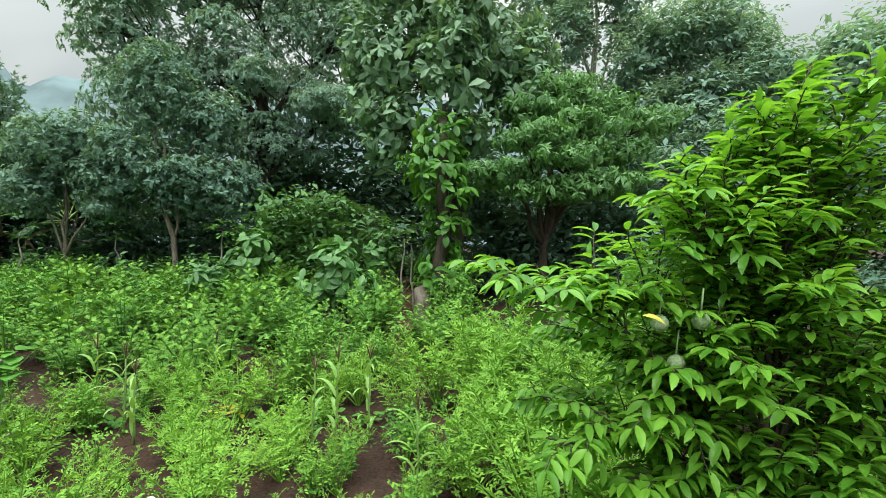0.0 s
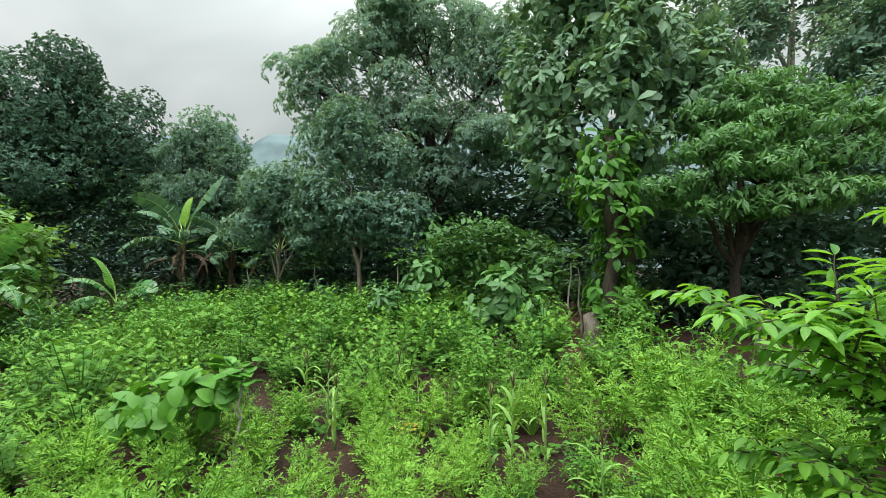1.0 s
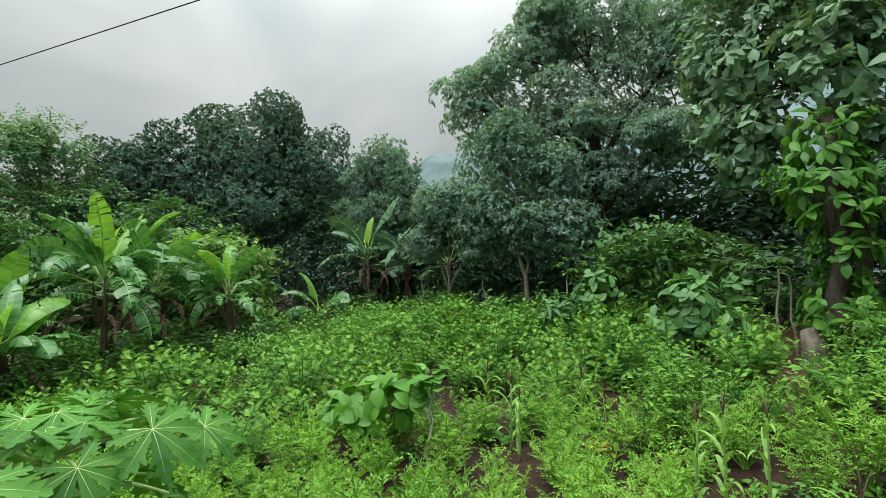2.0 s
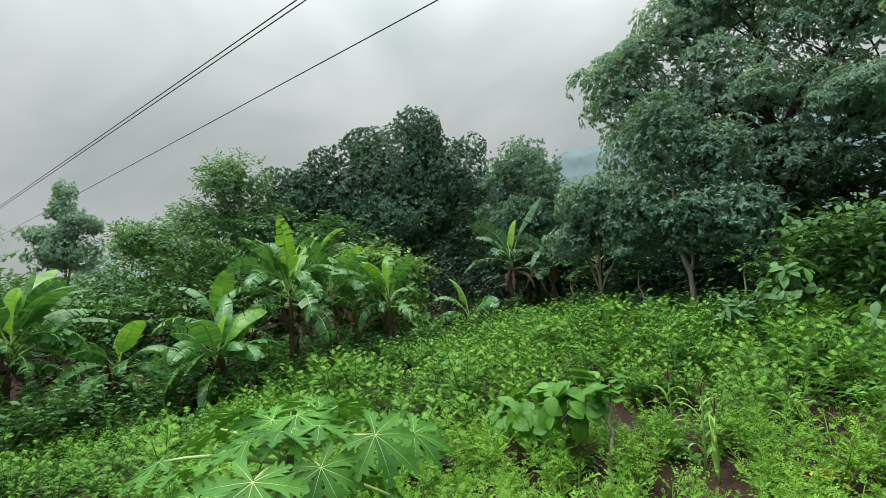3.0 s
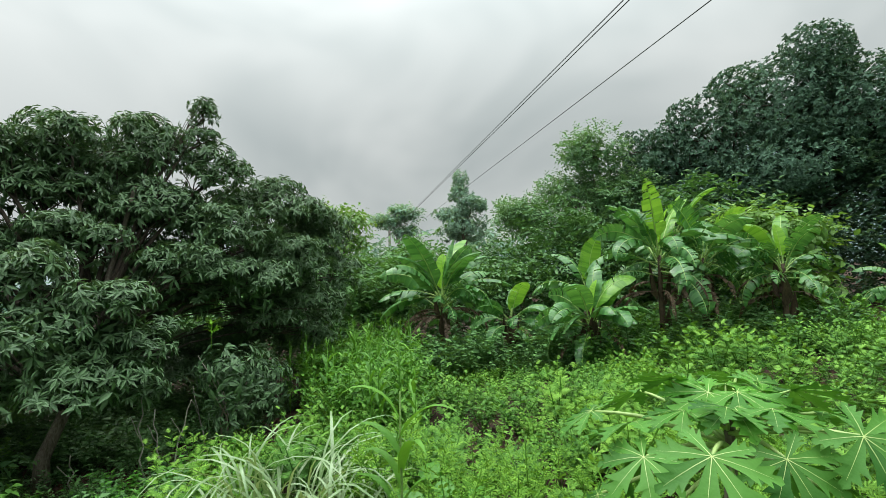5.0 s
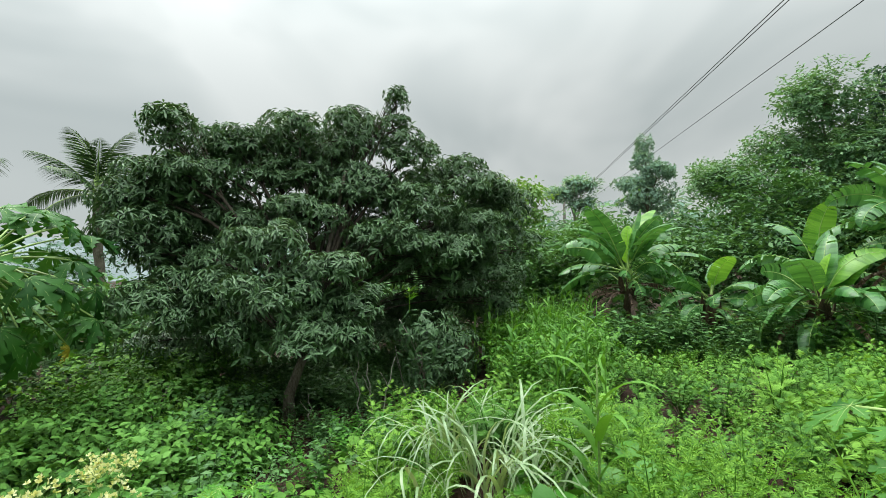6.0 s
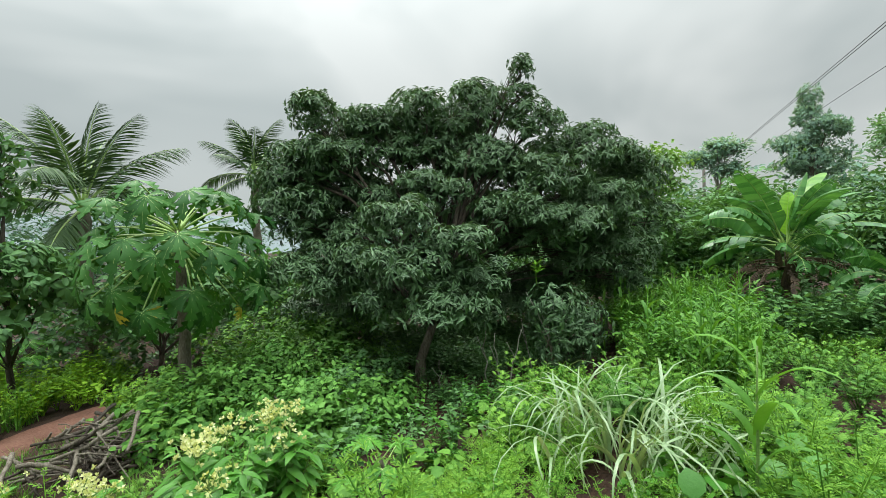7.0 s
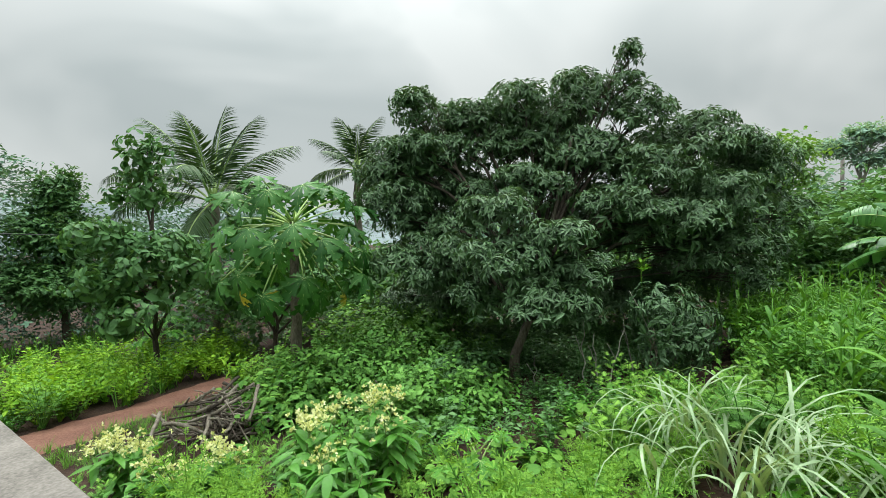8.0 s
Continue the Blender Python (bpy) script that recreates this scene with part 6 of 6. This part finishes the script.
def build_cables():
    g = Geo()
    tube(g, [(0, 0, -0.5), (0, 0, 4), (0, 0, 8.6)], (0.16, 0.13, 0.1), 8)
    pole = thing("utility_pole", G(-41.9, -8.95), "slim grey concrete pole carrying cables", "utility pole")
    part("shaft", g, CONCRETE, pole)
    g = Geo()
    tube(g, [(-0.1, -0.7, 8.4), (-0.1, 0.7, 8.4)], (0.05, 0.05), 6)
    part("crossarm", g, CONCRETE, pole)

    def cable(name, a, b, sag, r, label):
        a, b = np.array(a, float), np.array(b, float)
        u = np.linspace(0, 1, 40)[:, None]
        p = a + (b - a) * u - UP * sag * 4 * u * (1 - u)
        k = Geo()
        tube(k, p, np.full(40, r), 6)
        single(name, k, CABLE, label, "cable", group="power cables")

    for off in (-0.011, 0.011):
        cable("power_cable", (-42.0, -10.42 + off * 2, 4.68), (10.0, 4.72 + off, 4.04 - off), 0.0, 0.0045, "thin black overhead power cable")
    cable("power_cable", (-42.0, -8.64, 5.29), (10.0, 4.67, 3.585), 0.0, 0.0042, "thin black overhead power cable")
    cable("low_cable", (8.0, -14.0, 2.75), (-9.0, -17.2, 1.9), 0.15, 0.012, "thin dark cable sagging across the path")
    g = Geo()
    tube(g, bent((0, 0, -0.3), (0.03, 0.0, 0.88), 0, 0.01, 6), (0.075, 0.075, 0.072, 0.07, 0.07, 0.06), 8)
    single("fence_post", g, BARK, "weathered grey wooden post at the wood's edge", "post", at=G(1.88, 7.75))
    g = Geo()
    tube(g, [(0, 0, -0.2), (0.02, 0.01, 0.2), (0.05, 0.02, 0.40)], (0.022, 0.022, 0.022), 10)
    single("white_pipe", g, WHITE_PIPE, "short white plastic pipe standing in weeds", "pipe", at=G(-1.75, 2.74))


# ---- weeds on the ground ----


def build_weeds():
    def patch(x, y, f=0.8, s=0.0):
        return noise.noise(Vector((x * f, y * f, s)))

    def field(x, y):
        if not off_terrace(x, y, 0.1) or math.hypot(x - 1.3, y - 1.95) < 0.2:
            return False
        if abs(x + 0.62) < 0.14 + 0.15 * max(0, y - 6.7) and 5.8 < y < 11.5:
            return False
        if math.hypot(x + 3.1, y - 0.5) < 0.38 or math.hypot(x + 4.18, y - 3.55) < 0.25 or math.hypot(x + 1.68, y - 2.5) < 0.42 or math.hypot(x + 3.35, y - 3.35) < 0.16 or math.hypot(x + 1.95, y - 8.3) < 0.55:
            return False
        if x > 0.3 and y > 7.4:
            return False
        if math.hypot((x + 4.1) / 1.2, (y - 5.3) / 0.5) < 1:
            return False
        if any(math.hypot(x - u, y - v) < 0.2 for u, v in seedlings):
            return False
        return patch(x, y) > -0.56

    seedlings = ((-3.43, 4.67), (-2.93, 4.34), (-2.75, 4.2), (-2.5, 5.19), (-0.96, 4.26), (-0.68, 4.29), (-1.13, 4.1))
    p = strew(2600, -12, 4.0, 1.2, 11.6, field)
    far = np.hypot(p[:, 0] + 0.3, p[:, 1]) > 5.6
    p = np.concatenate((spaced(p[far], 0.47), spaced(p[~far], 0.36)))
    s = np.array([0.5 + 0.9 * max(0.0, patch(x, y, 0.85, 9) + 0.15) + 0.3 * rng.random() ** 2 for x, y in p])
    r = np.hypot(p[:, 0] + 0.3, p[:, 1])
    s = s * np.array([0.88 + 0.75 * patch(x, y, 1.1, 77) for x, y in p])
    s = np.clip(s * np.clip(0.6 + 0.065 * r, 0.72, 1.15), 0.36, 1.15)
    near = r < 5.6
    deep = np.array([patch(x, y, 0.5, 30) > 0.12 for x, y in p])
    plant_field("weeds", "mound", p[~near & deep], s[~near & deep], WEED_DEEP, "deeper green weeds in patches over the clearing", variants=5, tips=WEED)
    near = near | deep
    back = r > 8.2
    plant_field("weeds", "far_mound", p[~near & back], s[~near & back], WEED, "thick light green weeds near the wood's edge", variants=6, tips=LIT_TIP)
    near = near | back
    plant_field("weeds", "mound", p[~near], s[~near], WEED, "thick light green feathery weeds over the clearing", variants=7, tips=LIT_TIP)
    near = r < 5.6
    odd = np.arange(len(p)) % 2 == 1
    plant_field("weeds", "lobed_mound", p[near & odd], s[near & odd] * 0.95, FEATHER, "light green leafy weeds between the feathery ones", variants=5, tips=LIT_TIP)
    near = near & ~odd
    plant_field("weeds", "fine_mound", p[near], s[near] * 0.95, FEATHER, "soft bright green weeds close to the terrace", variants=5, tips=LIT_TIP)
    p = strew(220, -9, 4.5, 1.1, 8.0, field)
    plant_field("weeds", "feathery", p, rng.uniform(0.26, 0.5, len(p)), FEATHER, "low soft weeds filling the gaps", variants=5)
    p = spaced(strew(640, -7, 2.5, 1.3, 7.5, lambda x, y: off_terrace(x, y, 0.1) and not field(x, y) and math.hypot(x + 1.68, y - 2.5) > 0.3 and math.hypot((x + 4.1) / 1.2, (y - 5.3) / 0.5) > 0.8), 0.17)
    plant_field("weeds", "leafy", p, rng.uniform(0.18, 0.34, len(p)), WEED, "small leafy weeds on the bare spots", variants=4)
    p = strew(100, -11, 3.5, 5.0, 11.4, field)
    plant_field("tall_herbs", "feathery", p, rng.uniform(0.75, 1.1, len(p)), WEED, "upright leafy herbs standing above the weeds", variants=5)
    p = np.array(((-1.7, 5.22), (-2.12, 4.48), (-2.0, 4.6)))
    plant_field("yellowed_creeper", "low", p, rng.uniform(0.16, 0.24, len(p)), YELLOWISH, "yellowed creeper leaves between the weeds", variants=3, sink=-0.1)
    p = strew(420, -10.5, 4, 1.3, 11.4, lambda x, y: field(x, y) and patch(x, y, 0.9, 4) > -0.1)
    plant_field("weeds", "leafy", p, rng.uniform(0.2, 0.4, len(p)), WEED_DEEP, "mixed leafy green weeds", variants=5)
    p = strew(230, -11, 4, 1.3, 11, field)
    plant_field("ground_cover", "low", p, rng.uniform(0.2, 0.34, len(p)), WEED_DEEP, "low creeping round-leaved plants", variants=3)
    # slope between the terrace, the bananas and the grass clumps

    def slope(x, y):
        if math.hypot(x + 3.1, y - 0.5) < 0.38 or math.hypot(x + 5.1, y + 2.42) < 0.4 or math.hypot(x + 5.35, y + 3.05) < 0.3 or math.hypot(x + 4.4, y + 2.2) < 0.35:
            return False
        return off_terrace(x, y, 0.15) and patch(x, y, 0.8, 2) > -0.6 and not (x < -6.4 and y < -4.4)

    p = spaced(strew(1500, -11.2, -1.5, -3.6, 2.4, slope), 0.37)
    s = np.clip(np.array([0.38 + 1.1 * max(0.0, patch(x, y, 1.0, 12) + 0.1) + 0.35 * rng.random() ** 2 for x, y in p]), 0.3, 1.1)
    s = np.where((p[:, 0] < -8.6) & (p[:, 1] > -2.6), np.minimum(s, 0.42), s)
    near = np.hypot(p[:, 0] + 0.7, p[:, 1] + 0.6) < 5.0
    deep = np.array([patch(x, y, 0.6, 20) > 0.02 for x, y in p])
    plant_field("weeds", "mound", p[~near & ~deep], s[~near & ~deep], FEATHER, "bright yellow-green feathery weeds on the slope", variants=6, tips=LIT_TIP)
    plant_field("weeds", "mound", p[~near & deep], s[~near & deep], WEED_DEEP, "darker green weeds in patches on the slope", variants=5, tips=WEED)
    plant_field("weeds", "lobed_mound", p[near], s[near], FEATHER, "fine bright weeds below the terrace edge", variants=5, tips=LIT_TIP)
    p = strew(300, -11.5, -1.6, -3.4, 2.4, slope)
    plant_field("weeds", "leafy", p, rng.uniform(0.25, 0.5, len(p)), WEED, "leafy weeds mixed into the slope", variants=5)
    p = strew(120, -6.5, -1.8, -4.6, 2.0, slope)
    plant_field("ground_cover", "low", p, rng.uniform(0.35, 0.55, len(p)), WEED, "round-leaved creepers near the terrace", variants=3)
    p = spaced(strew(26, -4.9, -3.5, -2.2, -0.7, lambda x, y: off_terrace(x, y, 0.5)), 0.4)
    plant_field("ground_cover", "low", p, rng.uniform(0.5, 0.72, len(p)), LUSH, "creeping gourd vine with broad round leaves", variants=4, sink=-0.05)
    # below the bananas and at the wood's edge
    p = strew(420, -14.2, -10.5, -3.0, 7, lambda x, y: off_terrace(x, y))
    plant_field("undergrowth", "leafy", p, rng.uniform(0.5, 1.2, len(p)), BUSH, "leafy undergrowth round the banana stems", variants=4)
    p = strew(170, -13, -10.3, -2, 6, slope)
    plant_field("undergrowth", "grass", p, rng.uniform(0.4, 0.7, len(p)), CORN, "narrow grass under the banana plants", variants=3)
    p = strew(280, -17, 7, 10.5, 15.5, lambda x, y: not (-2 < x < 4 and y < 13))
    plant_field("undergrowth", "leafy", p, rng.uniform(0.7, 1.3, len(p)), BUSH, "dark undergrowth on the wood floor", variants=4)
    # between terrace, path and mango tree

    def low_side(x, y):
        if not off_terrace(x, y, 0.2) or math.hypot(x + 2.1, y + 7.75) < 0.5:
            return False
        along = np.interp(x, (-7.5, -5.0, -3.2, -1.7, -0.2, 1.6, 3.5), (-12.6, -12.0, -11.2, -10.5, -9.8, -9.0, -8.3))
        if abs(y - along) < 0.72 or (y > along and y < -6.4 and x > -3.0):
            return False
        if math.hypot(x + 5.1, y + 2.42) < 0.4 or math.hypot(x + 4.4, y + 2.9) < 0.35 or math.hypot(x + 2.6, y + 2.65) < 0.35:
            return False
        return patch(x, y, 0.9, 60) > -0.24 and not (x < -6.6 and -7.6 < y < -4.4) and math.hypot(x + 6.7, y + 6.5) > 1.25

    p = spaced(strew(1600, -7.5, 1.5, -10.8, -2.8, low_side), 0.4)
    s = np.clip(np.array([0.34 + 1.0 * max(0.0, patch(x, y, 1.1, 40) + 0.08) + 0.3 * rng.random() ** 2 for x, y in p]), 0.28, 0.85)
    # Plants near the mango take a darker leaf colour in place of shade.
    dim = np.hypot(p[:, 0] + 5.0, p[:, 1] + 5.3) < 1.6
    plant_field("undergrowth", "leafy", p[dim], s[dim] * 0.85, BUSH, "leafy herbs at the mango tree's foot, coloured darker for shade", variants=4)
    p, s = p[~dim], s[~dim]
    near = np.hypot(p[:, 0] + 0.6, p[:, 1] + 0.8) < 5.0
    deep = np.array([patch(x, y, 0.9, 50) > 0.0 for x, y in p])
    plant_field("weeds", "lobed_mound", p[near], s[near], FEATHER, "soft light green weeds close below the terrace", variants=5, tips=LIT_TIP)
    plant_field("weeds", "mound", p[~near & deep], s[~near & deep], WEED_DEEP, "deep green weeds in mounds beside the path", variants=5, tips=WEED)
    plant_field("weeds", "mound", p[~near & ~deep], s[~near & ~deep], FEATHER, "light green weeds in mounds below the terrace", variants=5, tips=LIT_TIP)
    p = strew(420, -7.5, 1.5, -10.8, -2.8, low_side)
    plant_field("weeds", "leafy", p, rng.uniform(0.25, 0.55, len(p)), LUSH, "deep green leafy weeds beside the path", variants=5)
    p = strew(800, -3.5, 2.5, -10.5, -6.0, lambda x, y: off_terrace(x, y) and abs(y - np.interp(x, (-3.2, -1.7, -0.2, 1.6, 3.5), (-11.2, -10.5, -9.8, -9.0, -8.3))) > 0.7 and math.hypot(x + 2.1, y + 7.75) > 0.6)
    plant_field("path_grass", "grass", p, rng.uniform(0.15, 0.3, len(p)), WEED, "short grass along the path", variants=3)
    # field of bright crops behind the path
    p = spaced(strew(500, -4.5, 5.5, -17, -10.3, low_side), 0.6)
    plant_field("crop_field", "mound", p, rng.uniform(0.6, 0.9, len(p)), BRIGHT, "bright green knee-high crop field", category="crop", variants=4, tips=LIT_TIP)
    p = strew(170, -3.5, 4, -15, -10.3, low_side)
    plant_field("crop_field", "leafy", p, rng.uniform(0.6, 0.95, len(p)), BRIGHT, "broad-leaved plants standing in the crop", category="crop", variants=4)
    p = strew(300, -4, 8, -24, -11, low_side)
    plant_field("crop_field", "grass", p, rng.uniform(0.5, 0.9, len(p)), CORN, "grassy leaves among the crop", category="crop", variants=3)
    # litter and scrub under the mango tree
    p = strew(900, -10.5, -5.6, -9.5, -4.2)
    g = Geo()
    q = np.column_stack((p, gz(p[:, 0], p[:, 1]) + 0.03))
    q = np.repeat(q, 3, 0) + rng.normal(0, 0.12, (len(p) * 3, 3)) * np.array([1, 1, 0.05])
    scatter(g, LONG1, q, ball(len(q)) * np.array([1, 1, 0.15]), 0.15, UP)
    single("leaf_litter", g, LITTER, "brown fallen leaves under the mango tree", "leaf litter", "stuff")
    # Most of these seedlings are added to darken ground under the crown.
    p = strew(210, -10.5, -5.9, -7.8, -4.3)
    plant_field("undergrowth", "leafy", p, rng.uniform(0.15, 0.42, len(p)), BUSH, "scattered seedlings added to darken ground under the mango tree", variants=3)
    # Added herbs that cover the lit ground behind the trunk.
    p = strew(230, -11.5, -7.2, -9.6, -5.6)
    plant_field("undergrowth", "leafy", p, rng.uniform(0.45, 0.85, len(p)), BUSH, "herbs added behind the mango tree's trunk to hide lit ground", variants=3)
    p = strew(240, -14, -6, -22, -9, lambda x, y: low_side(x, y))
    plant_field("undergrowth", "leafy", p, rng.uniform(0.5, 0.9, len(p)), BUSH, "dark undergrowth beyond the mango tree", variants=3)
    # far meadow
    p = strew(160, -42, -17, -28, 10)
    plant_field("far_scrub", "leafy", p, rng.uniform(1.4, 2.6, len(p)), BUSH, "scrub on the far slope", variants=3)


build_back_trees()
build_thickets()
build_edge_plants()
build_bananas()
build_papayas()
build_corn_and_grass()
build_mango()
build_palms_and_left()
build_path_side()
build_yellow_flower()
build_sugar_apple()
build_cables()
build_weeds()
